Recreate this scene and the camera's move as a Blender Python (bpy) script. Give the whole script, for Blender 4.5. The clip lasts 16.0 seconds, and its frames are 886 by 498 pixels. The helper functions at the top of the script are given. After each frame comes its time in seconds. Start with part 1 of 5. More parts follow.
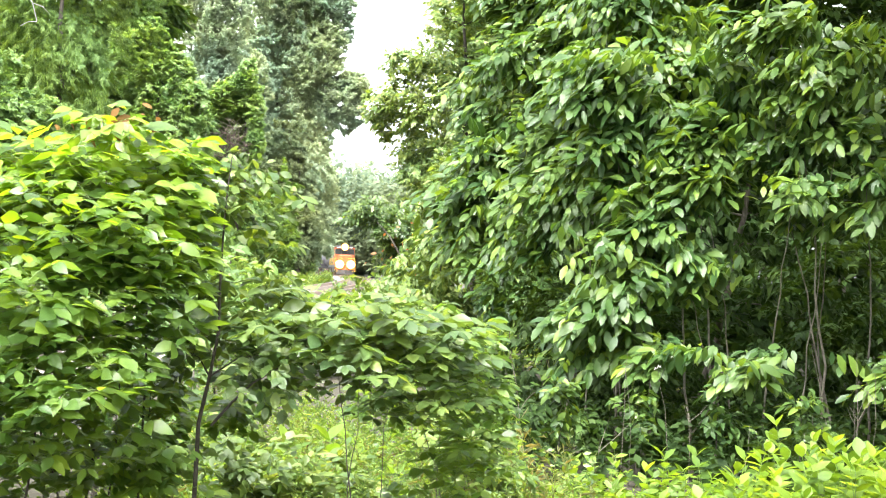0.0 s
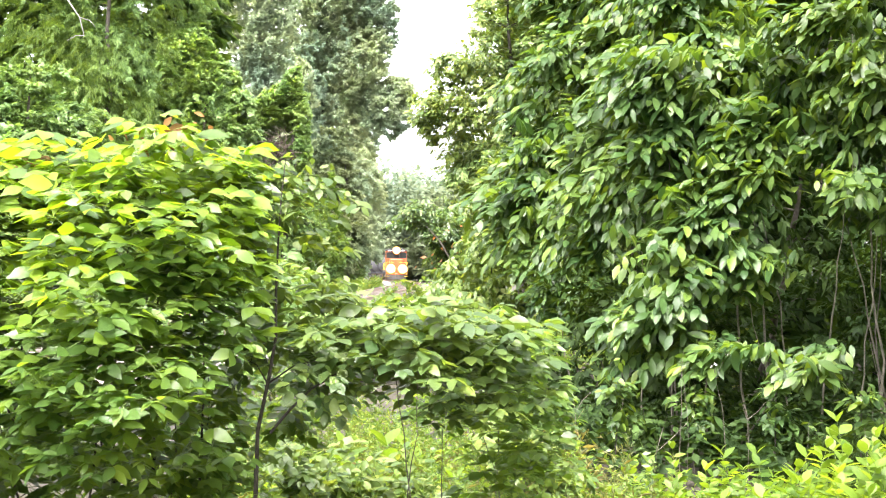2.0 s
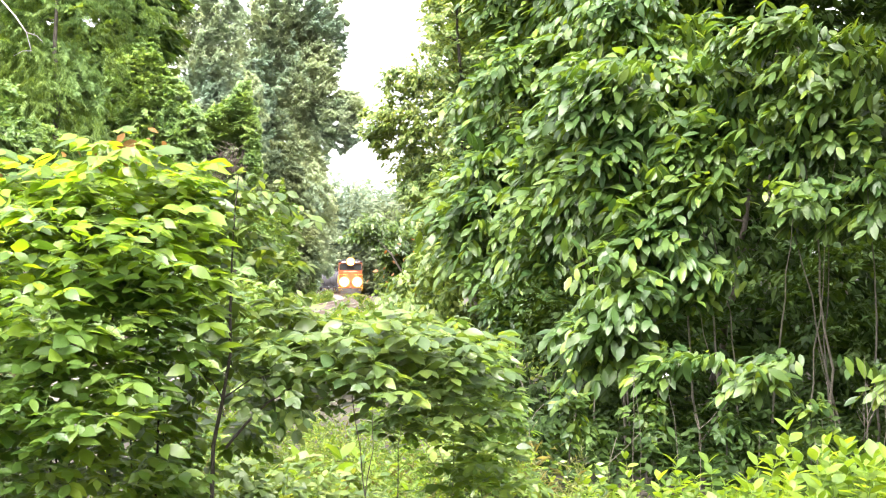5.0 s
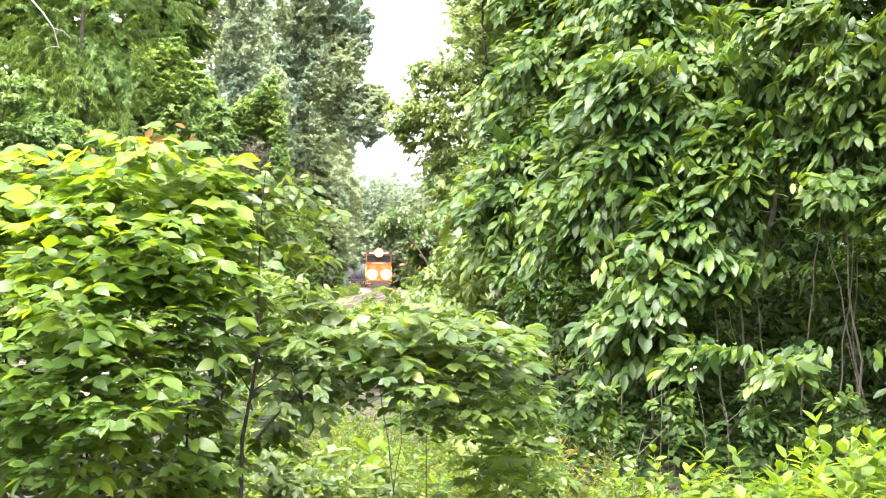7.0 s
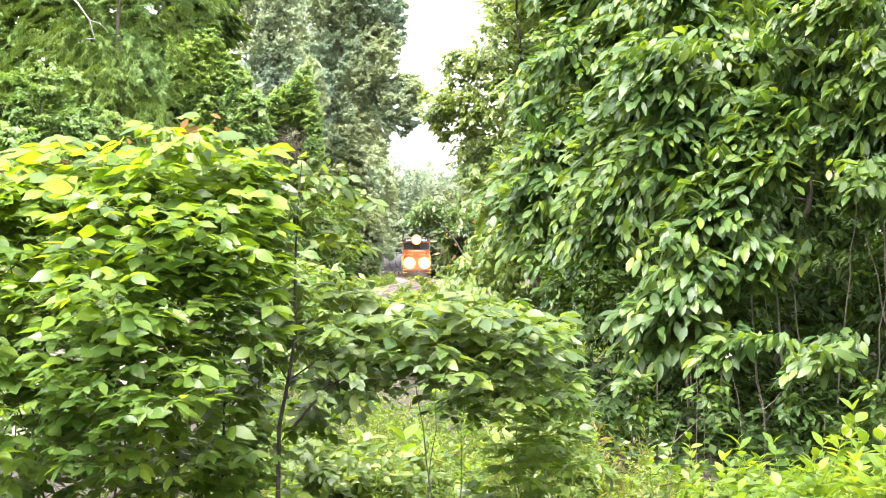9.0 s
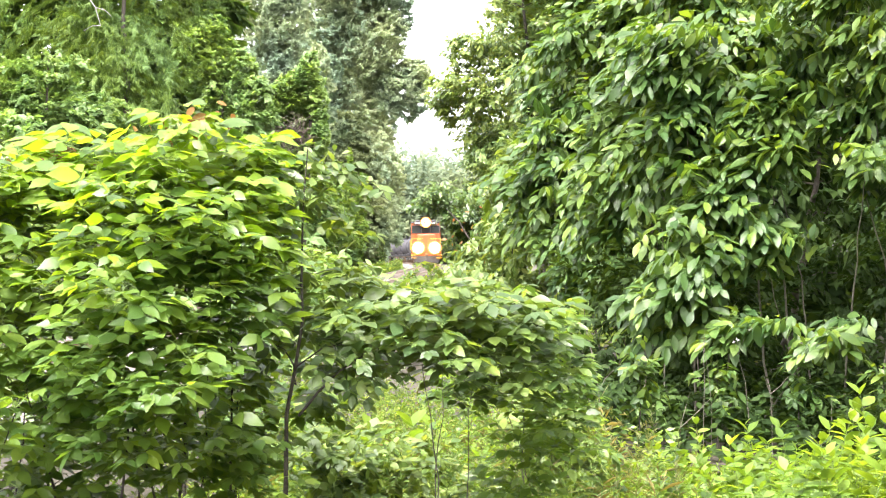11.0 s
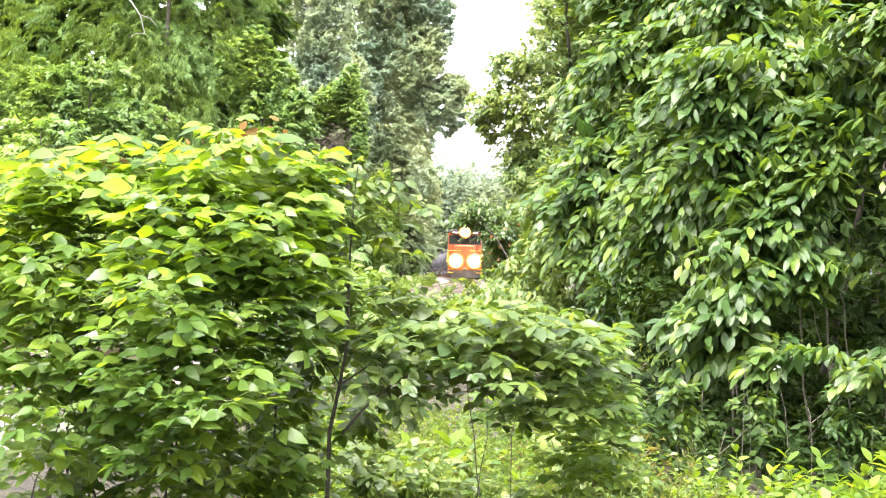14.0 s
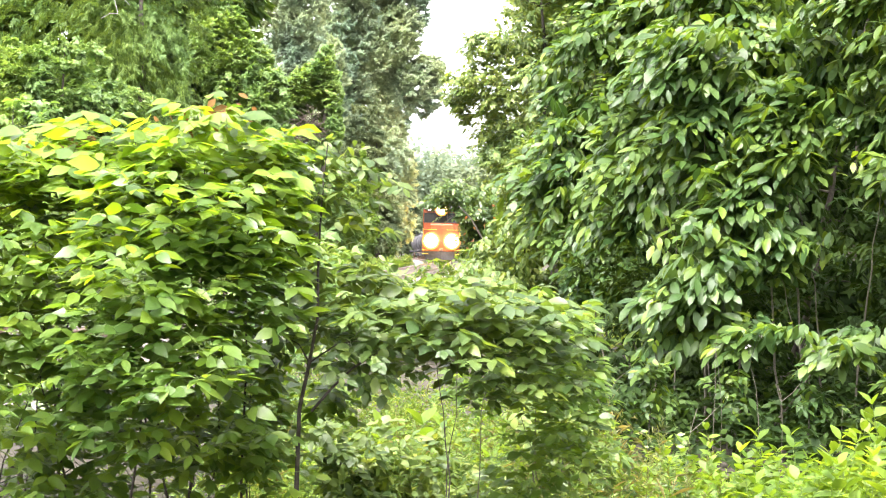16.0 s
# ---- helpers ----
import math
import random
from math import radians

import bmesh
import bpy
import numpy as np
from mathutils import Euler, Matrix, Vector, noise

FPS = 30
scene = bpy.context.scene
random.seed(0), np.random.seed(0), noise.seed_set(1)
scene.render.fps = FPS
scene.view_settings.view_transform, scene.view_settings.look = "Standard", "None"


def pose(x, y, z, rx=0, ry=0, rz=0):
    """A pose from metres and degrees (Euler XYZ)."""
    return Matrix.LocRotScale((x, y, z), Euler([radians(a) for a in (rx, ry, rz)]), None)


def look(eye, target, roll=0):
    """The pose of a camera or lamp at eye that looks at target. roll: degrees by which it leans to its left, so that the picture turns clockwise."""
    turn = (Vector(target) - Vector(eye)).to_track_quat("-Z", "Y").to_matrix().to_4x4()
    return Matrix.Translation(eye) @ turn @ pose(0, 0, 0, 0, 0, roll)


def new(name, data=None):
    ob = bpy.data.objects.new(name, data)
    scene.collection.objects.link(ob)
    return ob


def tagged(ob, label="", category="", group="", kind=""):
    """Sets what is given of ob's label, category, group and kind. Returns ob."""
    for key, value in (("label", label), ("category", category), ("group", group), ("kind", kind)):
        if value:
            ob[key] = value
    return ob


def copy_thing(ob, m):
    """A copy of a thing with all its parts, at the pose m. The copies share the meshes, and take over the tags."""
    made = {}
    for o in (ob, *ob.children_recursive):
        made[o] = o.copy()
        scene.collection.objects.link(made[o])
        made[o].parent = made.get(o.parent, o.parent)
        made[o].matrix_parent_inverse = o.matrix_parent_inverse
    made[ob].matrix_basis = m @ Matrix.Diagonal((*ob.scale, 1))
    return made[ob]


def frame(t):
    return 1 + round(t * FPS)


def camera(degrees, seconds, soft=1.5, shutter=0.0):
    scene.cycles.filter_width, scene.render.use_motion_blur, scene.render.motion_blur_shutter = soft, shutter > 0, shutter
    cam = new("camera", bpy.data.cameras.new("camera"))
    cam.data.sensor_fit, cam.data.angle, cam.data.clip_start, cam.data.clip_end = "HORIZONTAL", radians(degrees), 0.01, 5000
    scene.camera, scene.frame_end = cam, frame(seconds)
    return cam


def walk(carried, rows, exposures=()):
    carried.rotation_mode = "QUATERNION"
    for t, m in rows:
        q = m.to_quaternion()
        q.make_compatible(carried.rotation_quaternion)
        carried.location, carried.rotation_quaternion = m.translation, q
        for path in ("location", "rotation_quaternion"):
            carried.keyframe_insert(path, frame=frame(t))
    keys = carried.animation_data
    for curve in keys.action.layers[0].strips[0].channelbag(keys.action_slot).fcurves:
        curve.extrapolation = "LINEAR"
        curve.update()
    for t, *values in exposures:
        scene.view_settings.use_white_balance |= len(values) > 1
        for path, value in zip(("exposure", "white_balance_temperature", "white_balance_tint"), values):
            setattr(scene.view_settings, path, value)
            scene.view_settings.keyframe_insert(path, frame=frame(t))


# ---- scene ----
cam = camera(34.0, 16.0, soft=1.15)
PATH = [
    (0, (0.034, 0.027, 1.605), (0.878, 20.006, 1.944), 2.25),
    (0.5, (0.028, 0.036, 1.598), (0.720, 20.021, 1.967), 2.13),
    (1, (0.028, 0.050, 1.591), (0.617, 20.040, 1.848), 1.76),
    (1.5, (0.023, 0.053, 1.590), (0.519, 20.046, 1.721), 1.41),
    (2, (0.011, 0.057, 1.601), (0.187, 20.053, 1.965), 0.93),
    (2.5, (0.003, 0.061, 1.599), (0.126, 20.059, 1.853), 0.48),
    (3, (0.008, 0.045, 1.599), (0.146, 20.041, 1.958), 0.18),
    (3.5, (0.007, 0.050, 1.603), (0.311, 20.039, 2.187), 0.17),
    (4, (-0.000, 0.037, 1.595), (0.587, 20.019, 2.210), 0.34),
    (4.2, (-0.001, 0.027, 1.597), (0.720, 20.003, 2.257), 0.46),
    (6.3, (-0.001, 0.024, 1.604), (0.887, 20.002, 1.940), 0.38),
    (6.5, (-0.003, 0.015, 1.605), (0.792, 19.996, 1.969), 0.38),
    (7, (-0.005, 0.020, 1.604), (0.481, 20.008, 2.060), 0.17),
    (7.5, (-0.007, 0.013, 1.602), (0.252, 20.006, 2.085), 0.11),
    (8, (-0.008, 0.015, 1.597), (0.125, 20.010, 2.002), 0.05),
    (8.5, (-0.002, 0.001, 1.600), (0.036, 19.998, 1.936), 0.01),
    (9, (0.000, 0.000, 1.600), (0.000, 19.998, 1.908), -0.07),
    (11.5, (0.002, -0.006, 1.602), (-0.110, 19.994, 1.674), -0.33),
    (12, (-0.003, -0.002, 1.600), (-0.176, 19.997, 1.658), -0.19),
    (12.5, (-0.008, -0.005, 1.602), (-0.287, 19.993, 1.681), 0.10),
    (13, (-0.014, -0.003, 1.608), (-0.398, 19.993, 1.736), 0.53),
    (13.5, (-0.034, 0.016, 1.618), (-0.538, 20.008, 1.861), 1.00),
    (14, (-0.052, 0.024, 1.624), (-0.622, 20.013, 1.931), 1.32),
    (14.5, (-0.053, 0.017, 1.621), (-0.615, 20.006, 1.936), 1.32),
    (15, (-0.046, 0.027, 1.622), (-0.459, 20.020, 1.941), 1.28),
    (15.5, (-0.039, 0.022, 1.622), (-0.309, 20.019, 1.841), 1.17),
    (16, (-0.027, 0.015, 1.609), (-0.260, 20.014, 1.672), 1.28),
]
walk(cam, [(t, look(eye, target, roll)) for t, eye, target, roll in PATH],
     exposures=[(0, 2.85, 6400, 7), (0.5, 2.86, 6420, 9), (1, 2.87, 6440, 10), (2, 2.91, 6500, 13), (4, 2.86, 6530, 14.5), (7, 2.85, 6510, 14), (16, 2.84, 6510, 14)])

# ---- world, sun, exposure ----
world = bpy.data.worlds.new("overcast_sky")
scene.world = world
world.use_nodes = True
wn, wl = world.node_tree.nodes, world.node_tree.links
sky = wn.new("ShaderNodeTexSky")
sky.sky_type, sky.sun_disc = "NISHITA", False
sky.sun_elevation, sky.sun_rotation = radians(65), radians(-154)
sky.dust_density, sky.air_density = 4.0, 1.0
cloud = wn.new("ShaderNodeHueSaturation")
cloud.inputs["Saturation"].default_value = 0.12
wl.new(sky.outputs[0], cloud.inputs["Color"])
wl.new(cloud.outputs[0], wn["Background"].inputs[0])
wn["Background"].inputs[1].default_value = 0.15
sun = new("sun", bpy.data.lights.new("sun", "SUN"))
sun.data.energy, sun.data.angle, sun.data.color = 2.0, radians(45), (1.0, 0.935, 0.9)
sun.matrix_basis = look((-20, -42, 100), (0, 0, 0))


# ---- materials ----
def nodes_of(name):
    mat = bpy.data.materials.new(name)
    mat.use_nodes = True
    return mat, mat.node_tree.nodes, mat.node_tree.links, mat.node_tree.nodes["Principled BSDF"]


def leaf_material(name, dark, light, gloss=0.42, glow=0.4, young=None, clump=1.6, through_tint=(1.9, 1.7, 0.6), sheen=0.42):
    """A leaf: colour differs from leaf to leaf, sheen on top, light passes through."""
    mat, n, l, b = nodes_of(name)
    geo, info = n.new("ShaderNodeNewGeometry"), n.new("ShaderNodeObjectInfo")
    add = n.new("ShaderNodeMath")
    add.operation = "ADD"
    l.new(geo.outputs["Random Per Island"], add.inputs[0])
    l.new(info.outputs["Random"], add.inputs[1])
    fr = n.new("ShaderNodeMath")
    fr.operation = "FRACT"
    l.new(add.outputs[0], fr.inputs[0])
    ramp = n.new("ShaderNodeValToRGB")
    l.new(fr.outputs[0], ramp.inputs[0])
    ramp.color_ramp.elements[0].color, ramp.color_ramp.elements[1].color = (*dark, 1), (*light, 1)
    if young:
        ramp.color_ramp.elements[1].position = 0.8
        ramp.color_ramp.elements.new(0.97).color = (*young, 1)
    tex = n.new("ShaderNodeTexNoise")
    tex.inputs["Scale"].default_value = 38.0
    tex.inputs["Detail"].default_value = 3.0
    coord = n.new("ShaderNodeTexCoord")
    l.new(coord.outputs["Object"], tex.inputs["Vector"])
    mix = n.new("ShaderNodeMix")
    mix.data_type, mix.blend_type = "RGBA", "MULTIPLY"
    mix.inputs["Factor"].default_value = 0.35
    patch = n.new("ShaderNodeTexNoise")
    patch.inputs["Scale"].default_value, patch.inputs["Detail"].default_value = clump, 2.0
    l.new(geo.outputs["Position"], patch.inputs["Vector"])
    tone = n.new("ShaderNodeValToRGB")
    tone.color_ramp.elements[0].position, tone.color_ramp.elements[1].position = 0.36, 0.64
    tone.color_ramp.elements[0].color, tone.color_ramp.elements[1].color = (0.85, 0.85, 0.95, 1), (1.28, 1.09, 0.94, 1)
    l.new(patch.outputs[0], tone.inputs[0])
    varied = n.new("ShaderNodeMix")
    varied.data_type, varied.blend_type = "RGBA", "MULTIPLY"
    varied.inputs["Factor"].default_value = 1.0
    l.new(ramp.outputs[0], varied.inputs["A"])
    l.new(tone.outputs[0], varied.inputs["B"])
    l.new(varied.outputs["Result"], mix.inputs["A"])
    l.new(tex.outputs[0], mix.inputs["B"])
    l.new(mix.outputs["Result"], b.inputs["Base Color"])
    b.inputs["Roughness"].default_value = gloss
    b.inputs["Specular IOR Level"].default_value = sheen
    bump = n.new("ShaderNodeBump")
    bump.inputs["Strength"].default_value, bump.inputs["Distance"].default_value = 0.25, 0.004
    l.new(tex.outputs[0], bump.inputs["Height"])
    l.new(bump.outputs[0], b.inputs["Normal"])
    thin = n.new("ShaderNodeBsdfTranslucent")
    warm = n.new("ShaderNodeMix")
    warm.data_type, warm.blend_type = "RGBA", "MULTIPLY"
    warm.inputs["Factor"].default_value = 1.0
    warm.inputs["B"].default_value = (*through_tint, 1)
    l.new(mix.outputs["Result"], warm.inputs["A"])
    l.new(warm.outputs["Result"], thin.inputs["Color"])
    both = n.new("ShaderNodeMixShader")
    both.inputs[0].default_value = glow
    l.new(b.outputs[0], both.inputs[1])
    l.new(thin.outputs[0], both.inputs[2])
    l.new(both.outputs[0], n["Material Output"].inputs[0])
    return mat


def rough_material(name, one, two, scale, rough=0.85, metal=0.0, relief=0.4, fine=6.0):
    """Two colours mixed by noise at two scales, with relief."""
    mat, n, l, b = nodes_of(name)
    coord = n.new("ShaderNodeTexCoord")
    big, small = n.new("ShaderNodeTexNoise"), n.new("ShaderNodeTexNoise")
    for tex, s in ((big, scale), (small, scale * fine)):
        tex.inputs["Scale"].default_value, tex.inputs["Detail"].default_value = s, 5.0
        l.new(coord.outputs["Object"], tex.inputs["Vector"])
    add = n.new("ShaderNodeMath")
    add.operation = "MULTIPLY_ADD"
    add.inputs[1].default_value = 0.5
    l.new(small.outputs[0], add.inputs[0])
    half = n.new("ShaderNodeMath")
    half.operation = "MULTIPLY"
    half.inputs[1].default_value = 0.5
    l.new(big.outputs[0], half.inputs[0])
    l.new(half.outputs[0], add.inputs[2])
    ramp = n.new("ShaderNodeValToRGB")
    ramp.color_ramp.elements[0].position, ramp.color_ramp.elements[1].position = 0.36, 0.64
    ramp.color_ramp.elements[0].color, ramp.color_ramp.elements[1].color = (*one, 1), (*two, 1)
    l.new(add.outputs[0], ramp.inputs[0])
    l.new(ramp.outputs[0], b.inputs["Base Color"])
    bump = n.new("ShaderNodeBump")
    bump.inputs["Strength"].default_value, bump.inputs["Distance"].default_value = relief, 0.02
    l.new(small.outputs[0], bump.inputs["Height"])
    l.new(bump.outputs[0], b.inputs["Normal"])
    b.inputs["Roughness"].default_value, b.inputs["Metallic"].default_value = rough, metal
    return mat


def lamp_material(name, colour, strength):
    mat, n, l, b = nodes_of(name)
    b.inputs["Base Color"].default_value = (0.02, 0.02, 0.02, 1)
    b.inputs["Emission Color"].default_value = (*colour, 1)
    b.inputs["Emission Strength"].default_value = strength
    return mat


LEAF_SAPLING = leaf_material("compound_leaf", (0.068, 0.15, 0.03), (0.14, 0.25, 0.048), 0.36, 0.5, (0.17, 0.29, 0.045), 2.2, (1.95, 1.8, 0.5), 0.55)
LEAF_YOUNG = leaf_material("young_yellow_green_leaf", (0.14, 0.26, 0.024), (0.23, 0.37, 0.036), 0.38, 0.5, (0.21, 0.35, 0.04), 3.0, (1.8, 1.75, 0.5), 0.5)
LEAF_SMALL = leaf_material("small_oval_leaf", (0.052, 0.112, 0.03), (0.125, 0.212, 0.053), 0.37, 0.42, (0.18, 0.28, 0.06), 2.0, sheen=0.55)
LEAF_BIG = leaf_material("large_drooping_leaf", (0.039, 0.094, 0.025), (0.095, 0.18, 0.045), 0.4, 0.38, (0.15, 0.25, 0.037), 1.4, (2.0, 1.8, 0.42), 0.36)
LEAF_EDGE = leaf_material("wood_edge_leaf", (0.07, 0.14, 0.035), (0.17, 0.265, 0.066), 0.42, 0.4, (0.23, 0.32, 0.09), 0.9)
# Very dark base colour: the wood's inner shade is painted into these leaves.
LEAF_PAINTED_SHADE = leaf_material("leaf_darkened_for_shade", (0.019, 0.044, 0.01), (0.042, 0.086, 0.017), 0.6, 0.3, sheen=0.15)
LEAF_WEED = leaf_material("lime_weed_leaf", (0.085, 0.17, 0.02), (0.17, 0.29, 0.036), 0.5, 0.47, (0.21, 0.37, 0.05), 2.0)
LEAF_GRASS = leaf_material("feathery_weed_leaf", (0.075, 0.155, 0.032), (0.165, 0.275, 0.06), 0.6, 0.42, (0.23, 0.29, 0.1), 2.4)
LEAF_CEDAR = leaf_material("feathery_conifer_spray", (0.07, 0.145, 0.034), (0.15, 0.262, 0.062), 0.6, 0.38, None, 0.5, sheen=0.3)
LEAF_PALE = leaf_material("pale_broad_leaf", (0.09, 0.185, 0.05), (0.19, 0.31, 0.095), 0.5, 0.4, None, 0.6, (1.6, 1.55, 0.75))
LEAF_VINE = leaf_material("vine_leaf", (0.125, 0.235, 0.066), (0.258, 0.41, 0.122), 0.5, 0.42, None, 0.8, (1.62, 1.6, 0.66))
# Far leaves: distance haze is painted into these pale, greyish base colours.
LEAF_FAR = leaf_material("hazed_oak_leaf", (0.28, 0.385, 0.25), (0.355, 0.465, 0.32), 0.9, 0.6, None, 0.25, (1.35, 1.35, 1.1), 0.1)
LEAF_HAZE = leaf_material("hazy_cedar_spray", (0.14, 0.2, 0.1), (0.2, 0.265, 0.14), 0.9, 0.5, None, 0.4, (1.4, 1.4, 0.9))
LEAF_HILL = leaf_material("hazed_distant_leaf", (0.125, 0.185, 0.11), (0.185, 0.255, 0.15), 0.8, 0.4, None, 0.1, (1.3, 1.3, 1.0))
LEAF_STRAW = leaf_material("dry_straw_blade", (0.14, 0.15, 0.06), (0.27, 0.26, 0.12), 0.8, 0.3)
LEAF_BRUSH = leaf_material("grey_green_brush", (0.085, 0.12, 0.05), (0.16, 0.2, 0.085), 0.7, 0.35, None, 1.5)
LEAF_RED = leaf_material("reddish_young_leaf", (0.17, 0.1, 0.04), (0.29, 0.18, 0.065), 0.7, 0.35, None, 1.6, (1.3, 1.1, 0.9), 0.12)
LEAF_DRY = leaf_material("withered_leaf", (0.25, 0.10, 0.04), (0.42, 0.22, 0.10), 0.7, 0.3)
BARK_DARK = rough_material("dark_bark", (0.018, 0.014, 0.01), (0.052, 0.043, 0.032), 18)
BARK_BRUSH = rough_material("dry_brown_twigs", (0.06, 0.045, 0.035), (0.15, 0.115, 0.09), 8)
BARK_PALE = rough_material("pale_grey_bark", (0.075, 0.066, 0.05), (0.19, 0.165, 0.13), 15)
BARK_GREY = rough_material("grey_brown_bark", (0.05, 0.042, 0.034), (0.13, 0.11, 0.09), 5)
BARK_BLEACHED = rough_material("bleached_dead_wood", (0.20, 0.19, 0.17), (0.34, 0.32, 0.29), 12)
STEM_GREEN = rough_material("green_stalk", (0.10, 0.16, 0.04), (0.22, 0.30, 0.09), 20)
SOIL = rough_material("leaf_litter_soil", (0.016, 0.013, 0.008), (0.05, 0.042, 0.024), 2.2, 0.95, 0, 0.8)
BALLAST = rough_material("crushed_stone", (0.11, 0.095, 0.085), (0.27, 0.235, 0.215), 9, 0.95, 0, 1.0, 4)
TIE = rough_material("creosoted_timber", (0.03, 0.024, 0.02), (0.09, 0.07, 0.055), 6)
STEEL = rough_material("rusty_rail_steel", (0.12, 0.06, 0.035), (0.25, 0.17, 0.12), 8, 0.5, 0.7, 0.2)
# Orange body paint; the hue also stands in for the lamps' glow.
PAINT_ORANGE = rough_material("orange_paint_with_lamp_glow", (0.20, 0.045, 0.012), (0.34, 0.085, 0.02), 1.5, 0.45, 0, 0.05)
PAINT_BLACK = rough_material("sooty_black_paint", (0.015, 0.015, 0.017), (0.05, 0.05, 0.055), 1.2, 0.45, 0, 0.05)
PAINT_GREY = rough_material("dusty_dark_grey_paint", (0.02, 0.02, 0.024), (0.05, 0.046, 0.052), 0.9, 0.85, 0, 0.05)
PAINT_WHITE = rough_material("grimy_white_paint", (0.45, 0.43, 0.40), (0.72, 0.70, 0.66), 2, 0.5, 0, 0.05)
PAINT_YELLOW = rough_material("yellow_safety_paint", (0.50, 0.30, 0.03), (0.72, 0.46, 0.05), 3, 0.5, 0, 0.05)
GLASS_DARK, _n, _l, _b = nodes_of("dark_cab_glass")
_b.inputs["Base Color"].default_value, _b.inputs["Roughness"].default_value = (0.02, 0.024, 0.026, 1), 0.06
LAMP_GLASS = lamp_material("lit_lamp_lens", (1.0, 0.55, 0.14), 16.0)
# Emission on bowl and rim paints the halo round each lamp.
REFLECTOR = lamp_material("halo_glow_bowl", (1.0, 0.46, 0.06), 0.55)
RIM_GLOW = lamp_material("halo_glow_rim", (1.0, 0.22, 0.012), 0.27)


# ---- mesh helpers ----
def part(name, bm, material, parent, label=""):
    me = bpy.data.meshes.new(name)
    bm.to_mesh(me)
    bm.free()
    return mesh_part(name, me, material, parent, label)


def mesh_part(name, me, material, parent, label="", kind=""):
    if not me.materials:
        me.materials.append(material)
    ob = new(name, me)
    ob.parent = parent
    return tagged(ob, label, kind=kind)


def thing(name, place, label, category, group="", kind=""):
    ob = new(name)
    ob.matrix_basis = Matrix.Translation(place)
    return tagged(ob, label, category, group, kind)


def fast_mesh(name, verts, faces, per):
    """A mesh from arrays: verts (n, 3); faces (m, per) of one size."""
    me = bpy.data.meshes.new(name)
    verts, faces = np.asarray(verts, np.float32), np.asarray(faces, np.int32)
    me.vertices.add(len(verts))
    me.vertices.foreach_set("co", verts.ravel())
    me.loops.add(faces.size)
    me.loops.foreach_set("vertex_index", faces.ravel())
    me.polygons.add(len(faces))
    me.polygons.foreach_set("loop_start", np.arange(len(faces), dtype=np.int32) * per)
    me.polygons.foreach_set("loop_total", np.full(len(faces), per, np.int32))
    me.update(calc_edges=True)
    return me


def unit(v):
    return v / np.maximum(np.linalg.norm(v, axis=-1, keepdims=True), 1e-9)


def leaf_shape(outline, curl=0.16, fold=0.10):
    """A leaf one metre long: along, across, up. outline: (along, half width) between base and tip."""
    pts, tris = [(0, 0, 0), (1, 0, -curl)], []
    for a, w in outline:
        z = -curl * a * a
        pts += [(a, 0, z), (a, w, z + 2 * fold * w), (a, -w, z + 2 * fold * w)]
    last = 2 + 3 * (len(outline) - 1)
    tris += [(0, 2, 3), (0, 4, 2), (last, 1, last + 1), (last, last + 2, 1)]
    for k in range(2, last, 3):
        tris += [(k, k + 3, k + 4), (k, k + 4, k + 1), (k, k + 2, k + 5), (k, k + 5, k + 3)]
    return np.array(pts), np.array(tris)


def clump_shape(width=0.6):
    """A far leaf or tuft: two folded triangles."""
    w = width / 2
    return np.array([(0, 0, 0), (0.5, w, 0.08), (1, 0, -0.06), (0.5, -w, 0.08)]), np.array([(0, 2, 1), (0, 3, 2)])


def leaf_mesh(name, leaves, shape):
    """One mesh of many leaves. leaves: places, axes, normals, lengths."""
    p, a, n, size = leaves
    pts, tris = shape
    n = unit(n - a * (n * a).sum(-1, keepdims=True))
    s = np.cross(n, a)
    v = p[:, None] + size[:, None, None] * (pts[None, :, :1] * a[:, None] + pts[None, :, 1:2] * s[:, None] + pts[None, :, 2:] * n[:, None])
    f = tris[None] + (np.arange(len(p)) * len(pts))[:, None, None]
    me = fast_mesh(name, v.reshape(-1, 3), f.reshape(-1, 3), 3)
    if len(pts) > 4:
        me.polygons.foreach_set("use_smooth", np.ones(len(me.polygons), bool))
    return me


def tubes(name, paths, sides=5):
    """One mesh of tapered tubes. paths: lists of (place, radius)."""
    verts, faces, base = [], [], 0
    ring = np.arange(sides) * 2 * np.pi / sides
    for path in paths:
        p = np.array([q for q, _ in path], float)
        r = np.array([q for _, q in path], float)
        d = unit(np.gradient(p, axis=0))
        u = unit(np.cross(d, np.where(np.abs(d[:, 2:]) > 0.9, [[1.0, 0, 0]], [[0, 0, 1.0]])))
        w = np.cross(d, u)
        verts.append((p[:, None] + r[:, None, None] * (np.cos(ring)[None, :, None] * u[:, None] + np.sin(ring)[None, :, None] * w[:, None])).reshape(-1, 3))
        k = np.arange(len(path) - 1)[:, None] * sides + base
        i, j = np.arange(sides)[None], (np.arange(sides)[None] + 1) % sides
        faces.append(np.stack([k + i, k + j, k + sides + j, k + sides + i], -1).reshape(-1, 4))
        base += len(path) * sides
    me = fast_mesh(name, np.concatenate(verts), np.concatenate(faces), 4)
    me.polygons.foreach_set("use_smooth", np.ones(len(me.polygons), bool))
    return me


